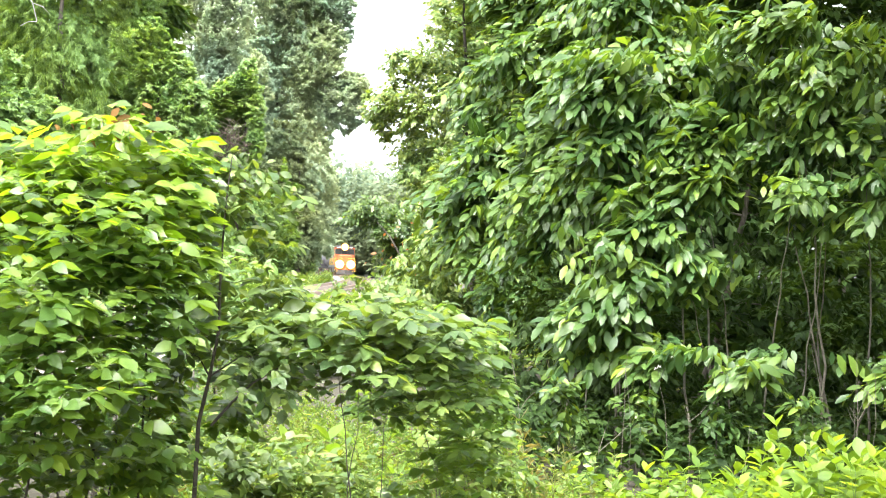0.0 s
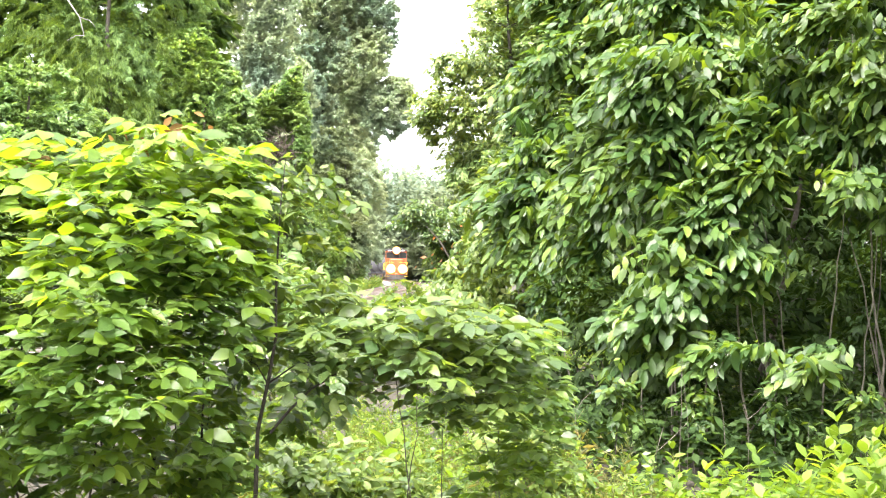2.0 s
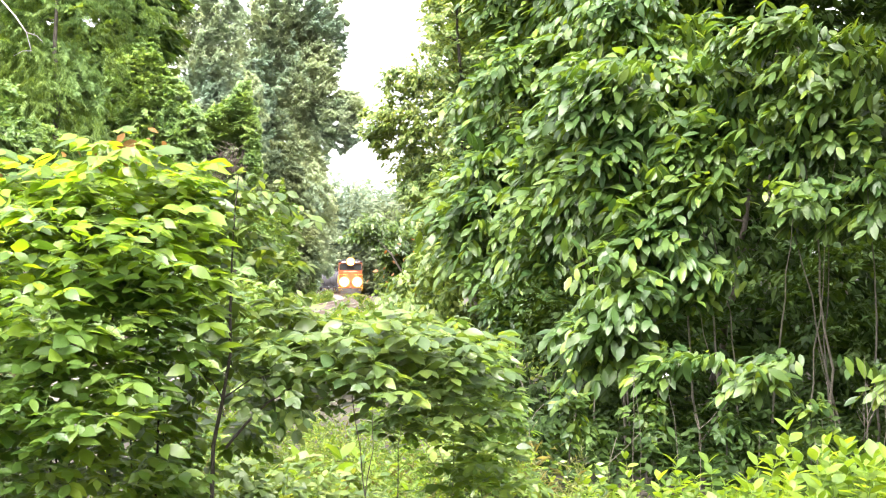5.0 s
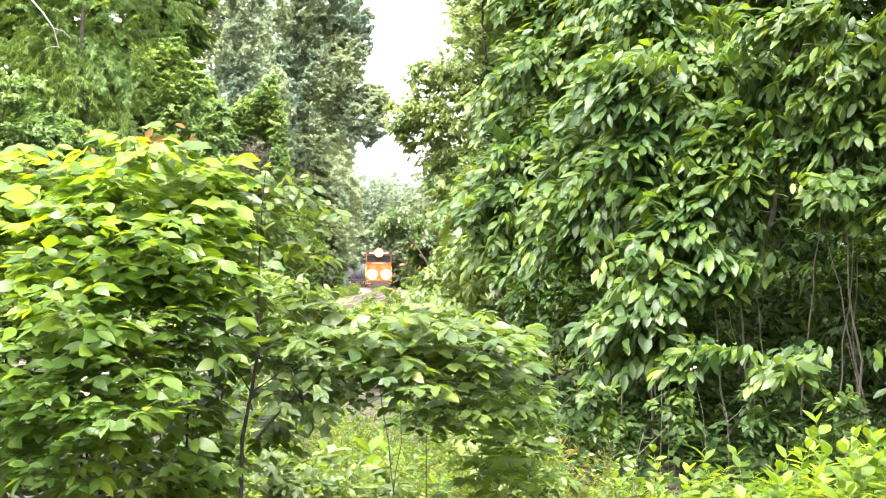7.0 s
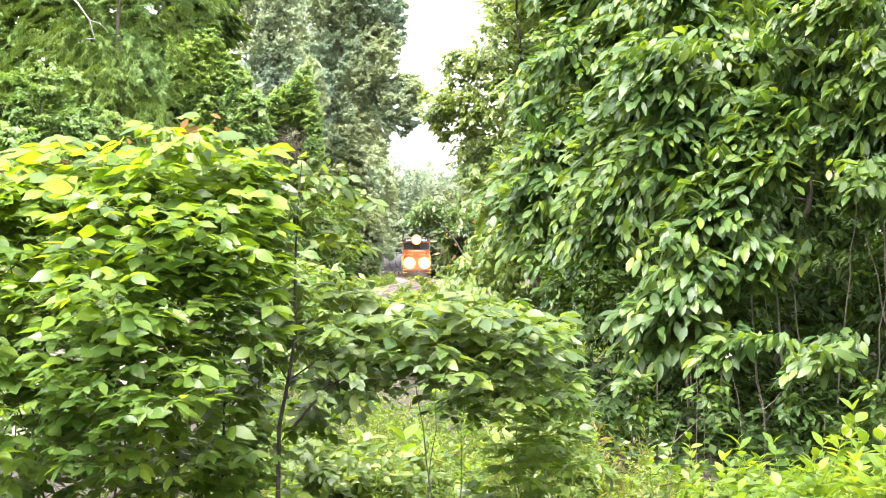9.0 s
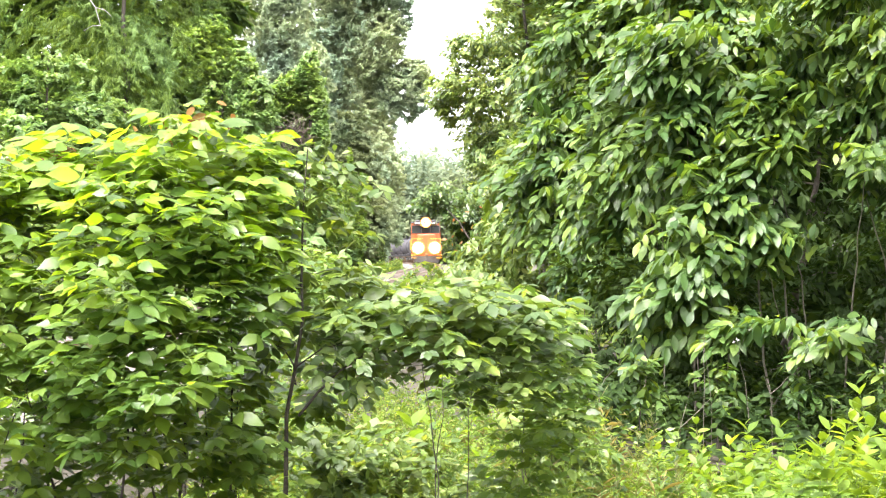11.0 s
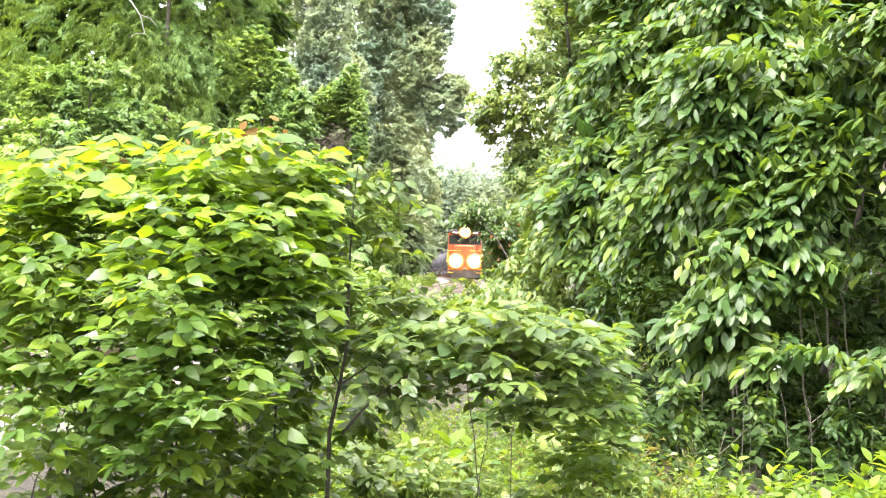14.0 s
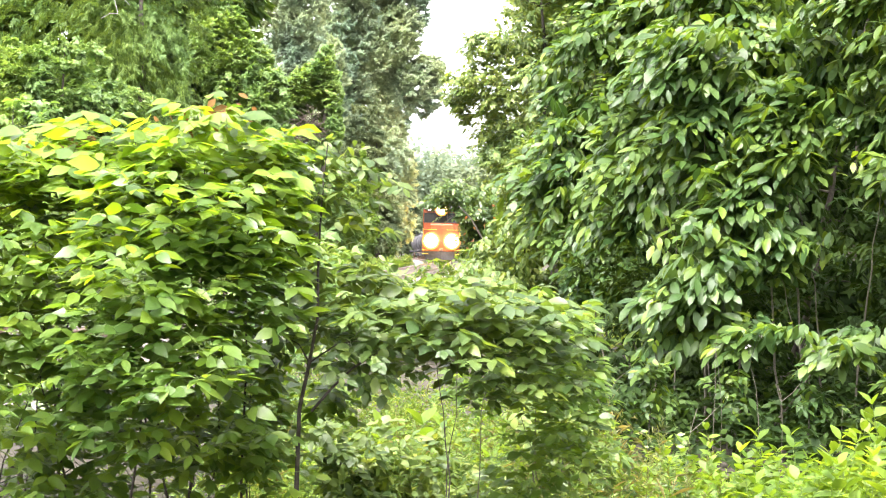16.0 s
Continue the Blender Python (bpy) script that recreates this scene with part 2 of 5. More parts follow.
def box(bm, x0, x1, y0, y1, z0, z1, bevel=0.0):
    made = bmesh.ops.create_cube(bm, size=1, matrix=Matrix.Translation(((x0 + x1) / 2, (y0 + y1) / 2, (z0 + z1) / 2)) @ Matrix.Diagonal((x1 - x0, y1 - y0, z1 - z0, 1)))
    if bevel:
        edges = list({e for v in made["verts"] for e in v.link_edges})
        bmesh.ops.bevel(bm, geom=edges, offset=bevel, segments=2, affect="EDGES", profile=0.5)
    return bm


def rod(bm, a, b, r, r2=None, sides=12):
    a, b = Vector(a), Vector(b)
    m = Matrix.Translation((a + b) / 2) @ (b - a).to_track_quat("Z", "Y").to_matrix().to_4x4()
    bmesh.ops.create_cone(bm, cap_ends=True, segments=sides, radius1=r, radius2=r if r2 is None else r2, depth=(b - a).length, matrix=m)
    return bm


# ---- ground and track line ----
LINE_Y = np.array([-40, 0, 40, 80, 115, 130, 143, 157, 174, 192, 214, 250, 300, 380, 460], float)
LINE_X = np.array([-10.5, -6.2, -3.3, -1.7, -1.42, -1.75, -2.25, -2.8, -3.5, -4.2, -5.1, -8.6, -16.5, -36, -62], float)
_fy = np.arange(-40, 460.1, 1.0)
_fx = np.interp(_fy, LINE_Y, LINE_X)
for _ in range(6):
    _fx[4:-4] = np.convolve(_fx, np.ones(9) / 9, "valid")
_fs = np.r_[0, np.cumsum(np.hypot(np.diff(_fx), np.diff(_fy)))]


def track_x(y):
    return np.interp(y, _fy, _fx)


def rail_z(y):
    return np.interp(y, [-40, 0, 60, 115, 214, 460], [0.55, 0.6, 0.85, 1.0, 0.78, 0.6])


def rise(x, y):
    """The ground's height."""
    x, y = np.asarray(x, float), np.asarray(y, float)
    off = x - track_x(np.clip(y, -40, 460))
    bed = rail_z(y) - 0.42
    h = bed * np.clip((5.0 - np.abs(off)) / 2.6, 0, 1)
    h = h + 2.3 * np.clip((-off - 5.5) / 7, 0, 1) * np.clip((y - 12) / 25, 0, 1)
    return h + 0.05 * np.sin(x * 1.3 + 0.7 * y) * np.cos(0.9 * y - 0.4 * x)


def ground():
    gx = np.sinh(np.linspace(-7.3, 7.3, 160)) * 4.0
    gy = np.r_[np.linspace(-60, 40, 80), 40 + np.sinh(np.linspace(0.05, 6, 90)) * 20]
    x, y = np.meshgrid(gx, gy)
    v = np.stack([x, y, rise(x, y)], -1).reshape(-1, 3)
    w = len(gx)
    i = (np.arange(len(gy) - 1)[:, None] * w + np.arange(w - 1)[None]).ravel()
    me = fast_mesh("ground", v, np.stack([i, i + 1, i + w + 1, i + w], -1), 4)
    me.materials.append(SOIL)
    tagged(new("ground", me), "dark soil with leaf litter under the weeds", "ground", kind="structure")


def ribbon(profile, y0, y1, step):
    """A strip swept along the track: profile points (across, up from rail top)."""
    ys = np.arange(y0, y1, step)
    pr = np.array(profile)
    v = np.stack([track_x(ys)[:, None] + pr[None, :, 0], np.repeat(ys[:, None], len(pr), 1), rail_z(ys)[:, None] + pr[None, :, 1]], -1)
    w = len(pr)
    i = (np.arange(len(ys) - 1)[:, None] * w + np.arange(w - 1)[None]).ravel()
    return v.reshape(-1, 3), np.stack([i, i + 1, i + w + 1, i + w], -1)


def track():
    bed = thing("railway_track", (0, 0, 0), "single railway track on pale crushed stone ballast", "railway track", kind="structure")
    v, f = ribbon([(-2.6, -0.75), (-1.7, -0.2), (-0.8, -0.17), (0.8, -0.17), (1.7, -0.2), (2.6, -0.75)], -38, 440, 2)
    mesh_part("ballast", fast_mesh("ballast", v, f, 4), BALLAST, bed, "pale crushed stone ballast")
    for side in (-0.755, 0.755):
        v, f = ribbon([(side - 0.07, -0.165), (side - 0.02, -0.14), (side - 0.035, -0.03), (side - 0.035, 0), (side + 0.035, 0), (side + 0.035, -0.03), (side + 0.02, -0.14), (side + 0.07, -0.165)], -38, 440, 2)
        mesh_part("rail", fast_mesh("rail", v, f, 4), STEEL, bed, "rusty steel rail")
    verts, faces = [], []
    corner = np.array([(x, y, z) for z in (-0.3, -0.155) for x, y in ((-1.3, -0.11), (1.3, -0.11), (1.3, 0.11), (-1.3, 0.11))])
    quad = np.array([(0, 1, 5, 4), (1, 2, 6, 5), (2, 3, 7, 6), (3, 0, 4, 7), (4, 5, 6, 7)])
    for k, y in enumerate(np.arange(-30, 330, 0.6)):
        verts.append(corner + (track_x(y), y, rail_z(y)))
        faces.append(quad + 8 * k)
    mesh_part("ties", fast_mesh("ties", np.concatenate(verts), np.concatenate(faces), 4), TIE, bed, "dark timber ties", "stuff")
    rng = np.random.default_rng(5)
    n = 4000
    y = rng.uniform(2, 60, n)
    side = rng.uniform(-2.3, 2.3, n)
    z = rail_z(y) - 0.16 - np.clip(np.abs(side) - 1.7, 0, 1) * 0.6
    p = np.stack([track_x(y) + side, y, z], -1)
    cube = np.array([(1, 0, 0), (0, 1, 0), (-1, 0, 0), (0, -1, 0), (0, 0, 0.8)]) * 0.03
    tri = np.array([(0, 1, 4), (1, 2, 4), (2, 3, 4), (3, 0, 4)])
    v = p[:, None] + cube[None] * rng.uniform(0.6, 1.6, (n, 1, 1)) + rng.normal(0, 0.006, (n, 5, 3))
    mesh_part("stones", fast_mesh("stones", v.reshape(-1, 3), (tri[None] + 5 * np.arange(n)[:, None, None]).reshape(-1, 3), 3), BALLAST, bed, "loose ballast stones", "stuff")


# ---- plants ----
NEAR_LEAF = [leaf_shape([(0.22, 0.15), (0.5, 0.23), (0.78, 0.14)], 0.14, 0.12), leaf_shape([(0.25, 0.18), (0.55, 0.25), (0.8, 0.15)], 0.28, 0.06), leaf_shape([(0.2, 0.12), (0.48, 0.2), (0.75, 0.13)], 0.2, 0.18)]
TOOTHED_LEAF = [leaf_shape([(0.14, 0.14), (0.36, 0.25), (0.6, 0.25), (0.77, 0.13)], 0.14, 0.08), leaf_shape([(0.14, 0.16), (0.38, 0.265), (0.64, 0.22), (0.82, 0.11)], 0.24, 0.05), leaf_shape([(0.18, 0.14), (0.48, 0.21), (0.8, 0.11)], 0.1, 0.14)]
OVAL_LEAF = [leaf_shape([(0.2, 0.19), (0.5, 0.29), (0.78, 0.18)], 0.14, 0.09), leaf_shape([(0.22, 0.2), (0.52, 0.31), (0.8, 0.19)], 0.24, 0.05), leaf_shape([(0.2, 0.16), (0.48, 0.26), (0.76, 0.17)], 0.18, 0.14)]
BROAD_LEAF = [leaf_shape([(0.2, 0.13), (0.5, 0.21), (0.8, 0.14)], 0.2, 0.1), leaf_shape([(0.22, 0.15), (0.54, 0.235), (0.83, 0.14)], 0.36, 0.05), leaf_shape([(0.2, 0.115), (0.5, 0.185), (0.79, 0.125)], 0.26, 0.2)]
SIMPLE_LEAF = [leaf_shape([(0.45, 0.24)], 0.16, 0.12), leaf_shape([(0.5, 0.2)], 0.26, 0.08)]
CLUMP = [clump_shape(0.6)]
NEEDLES = [(np.array([(0, -0.1, 0), (1, 0, -0.08), (0.25, 0.13, 0.03)]), np.array([(0, 1, 2)]))]
FAR_LEAF = [(np.array([(0, -0.3, 0), (1, 0, -0.05), (0.2, 0.35, 0.06)]), np.array([(0, 1, 2)]))]


def spray(rng, tips, ways, per, reach, size, droop, flat, compound=0, loose=0.25, face=0.3, turn=(0, 0, 0)):
    """Leaves along the end of each twig: alternate, hanging by droop; flat: how level the blades lie; turn: tips the
    blades to face the camera's side.
    """
    k = len(tips)
    u = (np.arange(per)[None] + rng.uniform(0, 0.8, (k, per))) / per
    d = np.repeat(ways[:, None], per, 1)
    up = np.array([0, 0, 1.0])
    across = unit(np.cross(d, up) + rng.normal(0, 0.15, d.shape))
    hand = np.where(np.arange(per) % 2, 1.0, -1.0)[None, :, None]
    p = tips[:, None] - d * (u * reach)[..., None] + rng.normal(0, 0.03 * reach, d.shape)
    p[..., 2] -= 0.25 * reach * (1 - u) ** 2 * droop
    a = unit(d * (0.35 + 0.6 * (1 - u))[..., None] + across * hand * (0.4 + 0.5 * u)[..., None] - up * droop * rng.uniform(0.3, 1.2, u.shape)[..., None] + rng.normal(0, loose, d.shape))
    n = unit(up * flat + d * face + np.array(turn) + rng.normal(0, 0.32, d.shape))
    length = size * rng.uniform(0.55, 1.15, u.shape) * (0.75 + 0.25 * np.sin(np.pi * u))
    p, a, n, length = p.reshape(-1, 3), a.reshape(-1, 3), n.reshape(-1, 3), length.ravel()
    if compound:
        n = unit(n - a * (n * a).sum(-1, keepdims=True))
        s = np.cross(n, a)
        out = [[], [], [], []]
        for q in range(compound):
            bend = (q - (compound - 1) / 2) * (1.2 if compound == 3 else 0.8)
            axis = unit(a * np.cos(bend) + s * np.sin(bend) - up * droop * 0.25 * rng.uniform(0, 1, (len(a), 1)))
            out[0].append(p + a * (length * 0.5 * (1 - abs(bend) * 0.28))[:, None])
            out[1].append(axis)
            out[2].append(unit(n + rng.normal(0, 0.15, n.shape)))
            out[3].append(length * (1.0 - 0.16 * abs(bend)) * rng.uniform(0.85, 1.1, len(a)))
        p, a, n, length = (np.concatenate(o) for o in out)
    return p, a, n, length


def hanging(rng, tips, ways, per, reach, size, turn):
    """Arching twigs with two ranks of large leaves that hang from them like fingers."""
    k = len(tips)
    u = (np.arange(per)[None] + rng.uniform(0.2, 0.8, (k, per))) / per
    up = np.array([0, 0, 1.0])
    d = np.repeat(unit(ways * (1, 1, 0.35))[:, None], per, 1)
    across = unit(np.cross(d, up))
    hand = np.where(np.arange(per) % 2, 1.0, -1.0)[None, :, None]
    p = tips[:, None] - d * ((1 - u) * reach)[..., None] + rng.normal(0, 0.012, d.shape)
    p[..., 2] += reach * (0.1 - 0.42 * u * u)
    fall = rng.uniform(0.0, 0.75, (k, 1)) + rng.normal(0, 0.2, u.shape)
    a = unit(d * (0.3 + 0.6 * u * u)[..., None] + across * hand * (0.62 - 0.35 * u)[..., None] - up * fall[..., None] + rng.normal(0, 0.12, d.shape))
    n = unit(up * 0.8 + d * 0.3 + across * hand * 0.3 + np.array(turn) + rng.normal(0, 0.26, d.shape))
    length = size * rng.uniform(0.72, 1.12, u.shape) * (0.72 + 0.4 * np.sin(np.pi * np.clip(u, 0, 0.8)))
    return p.reshape(-1, 3), a.reshape(-1, 3), n.reshape(-1, 3), length.ravel()


def rosettes(rng, tips, ways, per, reach, size, droop, leaflets):
    """Umbrellas of stalked leaves at the twig ends, each leaf of three or more leaflets that spread nearly level."""
    k = len(tips)
    up = np.array([0, 0, 1.0])
    ang = (np.arange(per)[None] + rng.uniform(0, 0.7, (k, per))) * 2 * np.pi / per + rng.uniform(0, 6.3, (k, 1))
    way = unit(np.stack([np.cos(ang), np.sin(ang), 0 * ang], -1) + 0.55 * (ways * (1, 1, 0))[:, None])
    stalk = reach * rng.uniform(0.35, 1.0, ang.shape)
    tilt = rng.uniform(-0.5, 0.9, ang.shape)
    base = tips[:, None] + way * stalk[..., None] + up * (stalk * tilt)[..., None]
    stems = [[(g, 0.001), ((g + b) / 2 + up * 0.1 * np.linalg.norm(b - g), 0.0009), (b, 0.0007)] for g, row in zip(tips, base) for b in row]
    b, w = base.reshape(-1, 3), way.reshape(-1, 3)
    high = np.clip((b[:, 2] - b[:, 2].min()) / np.ptp(b[:, 2]), 0, 1)
    side = np.cross(up, w)
    whole = size * rng.uniform(0.6, 1.2, len(b)) * (0.85 + 0.4 * high)
    hang = droop * rng.uniform(-0.4, 1.6, len(b)) * (1.1 - 0.6 * high)
    roll = rng.normal(0, 0.3, b.shape)
    out = [[], [], [], []]
    for q in range(leaflets):
        bend = (q - (leaflets - 1) / 2) * (1.15 if leaflets == 3 else 0.72) + rng.normal(0, 0.12, len(b))
        h = w * np.cos(bend)[:, None] + side * np.sin(bend)[:, None]
        out[0].append(b + rng.normal(0, 0.003, b.shape))
        out[1].append(unit(h - up * (hang + rng.normal(0, 0.12, len(b)))[:, None]))
        out[2].append(unit(up + 0.25 * h + roll - (0, 0.22, 0) + rng.normal(0, 0.2, b.shape)))
        out[3].append(whole * (1.05 - 0.16 * np.abs(bend)))
    return (*(np.concatenate(o) for o in out), stems)


def plant(name, label, category, base, lobes, twigs, leaf, per, reach, size, stems=((0, 0),), trunk=0.03, bark=BARK_DARK, droop=0.5, flat=0.9,
          compound=0, singles=0, seed=1, group="", near=True, wide=0.5, shell=0.55, tops=None, rise_twig=0.1, limbs=True, face=0.3, shapes=None, loose=0.25, young=None, tiers=0.0, level=1.0, lean=(0, 0, 0), turn=(0, 0, 0), boughs=0, habit="spray", bow=0.0):
    """A tree or shrub: stems from the base into its lobes (x, y, z, rx, ry, rz), twigs that fill the lobes, leaves on the twigs."""
    rng = np.random.default_rng(seed)
    base = np.array([base[0], base[1], float(rise(base[0], base[1])) - 0.03])
    lobes = np.array(lobes, float)
    lobes[:, :3] -= base
    thing_ob = thing(name, base, label, category, group)
    vol = np.prod(lobes[:, 3:], axis=1) ** 0.55
    pick = rng.choice(len(lobes), twigs, p=vol / vol.sum())
    ball = unit(rng.normal(0, 1, (twigs, 3))) * (rng.uniform(shell ** 3, 1, (twigs, 1)) ** (1 / 3))
    ball *= 1 + 0.16 * np.sin(5 * ball[:, :1] + seed) * np.cos(6 * ball[:, 2:] + 2 * seed)
    goal = lobes[pick, :3] + ball * lobes[pick, 3:]
    if tiers:
        goal[:, 2] += 0.4 * (np.round(goal[:, 2] / tiers + 0.35 * np.sin(4 * goal[:, 0] + seed)) * tiers - goal[:, 2])
    if boughs:
        some = rng.choice(len(goal), boughs, replace=False)
        apart = np.linalg.norm((goal[:, None] - goal[None, some]) * (0.8, 0.8, 1.3), axis=-1) + 9.0 * (pick[:, None] != pick[None, some])
        heart = np.where(apart.min(1)[:, None] < 9.0, goal[some][apart.argmin(1)], goal)
        goal += (heart - goal) * (0.22, 0.22, 0.45)
        goal[:, 2] -= 0.25 * np.hypot(goal[:, 0] - heart[:, 0], goal[:, 1] - heart[:, 1])
    goal = goal[goal[:, 2] > 0.06]
    centre = np.average(lobes[:, :3], axis=0, weights=vol)
    # stems
    nodes, radii, trunks = [], [], []
    for k, (sx, sy) in enumerate(stems):
        if tops is not None:
            end = np.array(tops[k]) - base
        else:
            lob = lobes[k % len(lobes)]
            end = lob[:3] + np.array([0, 0, lob[5] * 0.75])
        q = np.linspace(0, 1, 13)[:, None]
        start = np.array([sx, sy, 0.0])
        mid = start + (end - start) * 0.5 + np.array([*(rng.normal(0, 0.03, 2) * end[2]), 0.06 * end[2]]) + np.array([bow, 0, 0])
        line = (1 - q) ** 2 * start + 2 * q * (1 - q) * mid + q * q * end
        line[1:-1, :2] += rng.normal(0, 0.005 * end[2], (11, 2))
        r = trunk * (1 - 0.86 * q[:, 0]) * (1.0 if k == 0 else rng.uniform(0.55, 0.95))
        r[0] *= 1.25
        trunks.append(list(zip(line, r)))
        nodes += list(line[3:])
        radii += list(r[3:])
    for t_ in trunks:
        mesh_part("trunk" if trunk > 0.04 else "stem", tubes("stem", [t_], 7), bark, thing_ob)
    # twigs, the nearest to the stems first
    nodes, radii = np.array(nodes), np.array(radii)
    order = np.argsort(np.linalg.norm(goal[:, None] - nodes[None], axis=-1).min(1))
    goal = goal[order]
    size_all = len(nodes) + 2 * len(goal)
    pts, rad = np.zeros((size_all, 3)), np.zeros(size_all)
    pts[:len(nodes)], rad[:len(nodes)], count = nodes, radii, len(nodes)
    branches, ways = [], []
    for g in goal:
        gap = g - pts[:count]
        cost = np.linalg.norm(gap, axis=1) + 0.6 * np.clip(-gap[:, 2], 0, None)
        j = int(cost.argmin())
        a, r = pts[j], min(rad[j] * 0.6, trunk * (0.3 if near else 0.1))
        mid = a + (g - a) * 0.5 + rng.normal(0, 0.06, 3) * np.linalg.norm(g - a) + np.array([0, 0, rise_twig * np.linalg.norm(g - a)])
        q3 = a + (g - a) * 0.8 + np.array([0, 0, rise_twig * 0.6 * np.linalg.norm(g - a)])
        branches.append([(a, r), (mid, r * 0.7), (q3, r * 0.5), (g, r * 0.25)])
        pts[count], rad[count] = mid, r * 0.75
        pts[count + 1], rad[count + 1] = q3, r * 0.55
        count += 2
        out = unit(g - centre) * wide + unit(g - q3) + rng.normal(0, 0.25, 3)
        out[2] *= level
        out += np.array(lean)
        ways.append(out)
    ways = unit(np.array(ways))
    if limbs:
        mesh_part("branchwork", tubes("branchwork", branches, 4 if trunk < 0.012 else 3), bark, thing_ob, kind="stuff")
    shapes = shapes or (NEAR_LEAF if near else CLUMP)
    if habit == "hanging":
        p, a, n, length = hanging(rng, goal, ways, per, reach, size, turn)
    elif habit == "rosette":
        p, a, n, length, stalks = rosettes(rng, goal, ways, per, reach, size, droop, compound)
        mesh_part("stalkwork", tubes("stalkwork", stalks, 3), STEM_GREEN, thing_ob, "thin green leaf stalks", "stuff")
    else:
        p, a, n, length = spray(rng, goal, ways, per, reach, size, droop, flat, compound, loose, face, turn)
    if singles:
        near_first = np.argsort(p[:, 1] + 0.4 * rng.uniform(0, 1, len(p)))
        single, rest = near_first[:singles], near_first[singles:]
        kinds = []
        for shape in shapes[:3]:
            me = leaf_mesh("leaf", (np.zeros((1, 3)), np.array([[1.0, 0, 0]]), np.array([[0, 0, 1.0]]), np.ones(1)), shape)
            me.materials.append(leaf)
            kinds.append(me)
        for i in single:
            x = Vector(a[i])
            z = Vector(n[i])
            z = (z - x * z.dot(x)).normalized()
            y = z.cross(x)
            ob = new("leaf", kinds[i % 3])
            ob.parent = thing_ob
            m = Matrix((x, y, z)).transposed().to_4x4()
            ob.matrix_basis = Matrix.Translation(p[i]) @ m @ Matrix.Scale(float(length[i]), 4)
        p, a, n, length = p[rest], a[rest], n[rest], length[rest]
    which = rng.integers(0, len(shapes), len(p))
    # Yellow-green young leaves; their colour also paints the upper crown brighter.
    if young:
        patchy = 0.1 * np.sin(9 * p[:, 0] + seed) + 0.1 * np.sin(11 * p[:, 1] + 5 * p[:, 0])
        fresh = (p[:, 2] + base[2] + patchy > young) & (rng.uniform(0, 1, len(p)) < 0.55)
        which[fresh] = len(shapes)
    for k, shape in enumerate([*shapes, shapes[0]]):
        sel = which == k
        if sel.any():
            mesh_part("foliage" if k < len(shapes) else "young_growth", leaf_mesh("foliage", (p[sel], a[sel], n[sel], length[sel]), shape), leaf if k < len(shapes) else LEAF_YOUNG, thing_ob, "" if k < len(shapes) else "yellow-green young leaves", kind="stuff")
    return thing_ob


# ---- the large structure ----
ground()
track()


# ---- far woods and trees ----
def far_woods():
    rng = np.random.default_rng(77)
    verts = []
    for k in range(150):
        x, y = rng.uniform(-32, 22) if k % 3 else rng.uniform(-95, 75), rng.uniform(310, 400)
        h, n = rng.uniform(21, 29), 850
        ball = unit(rng.normal(0, 1, (n, 3))) * rng.uniform(0.5, 1, (n, 1))
        verts.append(np.array([x, y, h * 0.5]) + ball * (h * 0.2, h * 0.2, h * 0.5))
    p = np.concatenate(verts)
    a = unit(rng.normal(0, 1, p.shape) * (1, 1, 0.6))
    n = unit(rng.normal(0, 0.3, p.shape) + (0, -0.6, 0.8))
    me = leaf_mesh("far_woods", (p, a, n, rng.uniform(0.9, 1.8, len(p))), FAR_LEAF[0])
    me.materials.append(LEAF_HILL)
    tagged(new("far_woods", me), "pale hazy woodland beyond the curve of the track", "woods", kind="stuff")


def wood_around():
    """Wood beyond the thicket, plus unseen trees right and behind, added to block low sky light."""
    rng = np.random.default_rng(78)
    spots = [(rng.uniform(6.2, 13), rng.uniform(-14, 10)) for _ in range(34)] + [(rng.uniform(-3, 13), rng.uniform(-22, -11)) for _ in range(26)] + [(rng.uniform(4.5, 24), rng.uniform(27, 46)) for _ in range(46)]
    crowns, trunks = [], []
    for x, y in spots:
        h, n = rng.uniform(7, 11), 260
        ball = unit(rng.normal(0, 1, (n, 3))) * rng.uniform(0.4, 1, (n, 1))
        crowns.append(np.array([x, y, h * 0.52]) + ball * (1.7, 1.7, h * 0.48))
        trunks.append([(np.array([x, y, -0.1]), 0.12), (np.array([x + rng.normal(0, 0.2), y, h * 0.5]), 0.08), (np.array([x + rng.normal(0, 0.3), y, h * 0.9]), 0.02)])
    p = np.concatenate(crowns)
    a = unit(rng.normal(0, 1, p.shape) * (1, 1, 0.6))
    n = unit(rng.normal(0, 0.5, p.shape) + (0, 0, 0.8))
    me = leaf_mesh("surrounding_wood", (p, a, n, rng.uniform(0.4, 0.75, len(p))), clump_shape(0.7))
    me.materials.append(LEAF_PAINTED_SHADE)
    wood = tagged(new("surrounding_wood", me), "dense green wood beyond the thicket, with unseen trees added for shade", "woods", kind="stuff")
    mesh_part("trunkwork", tubes("trunkwork", trunks, 6), BARK_GREY, wood, kind="stuff")


far_woods()
wood_around()
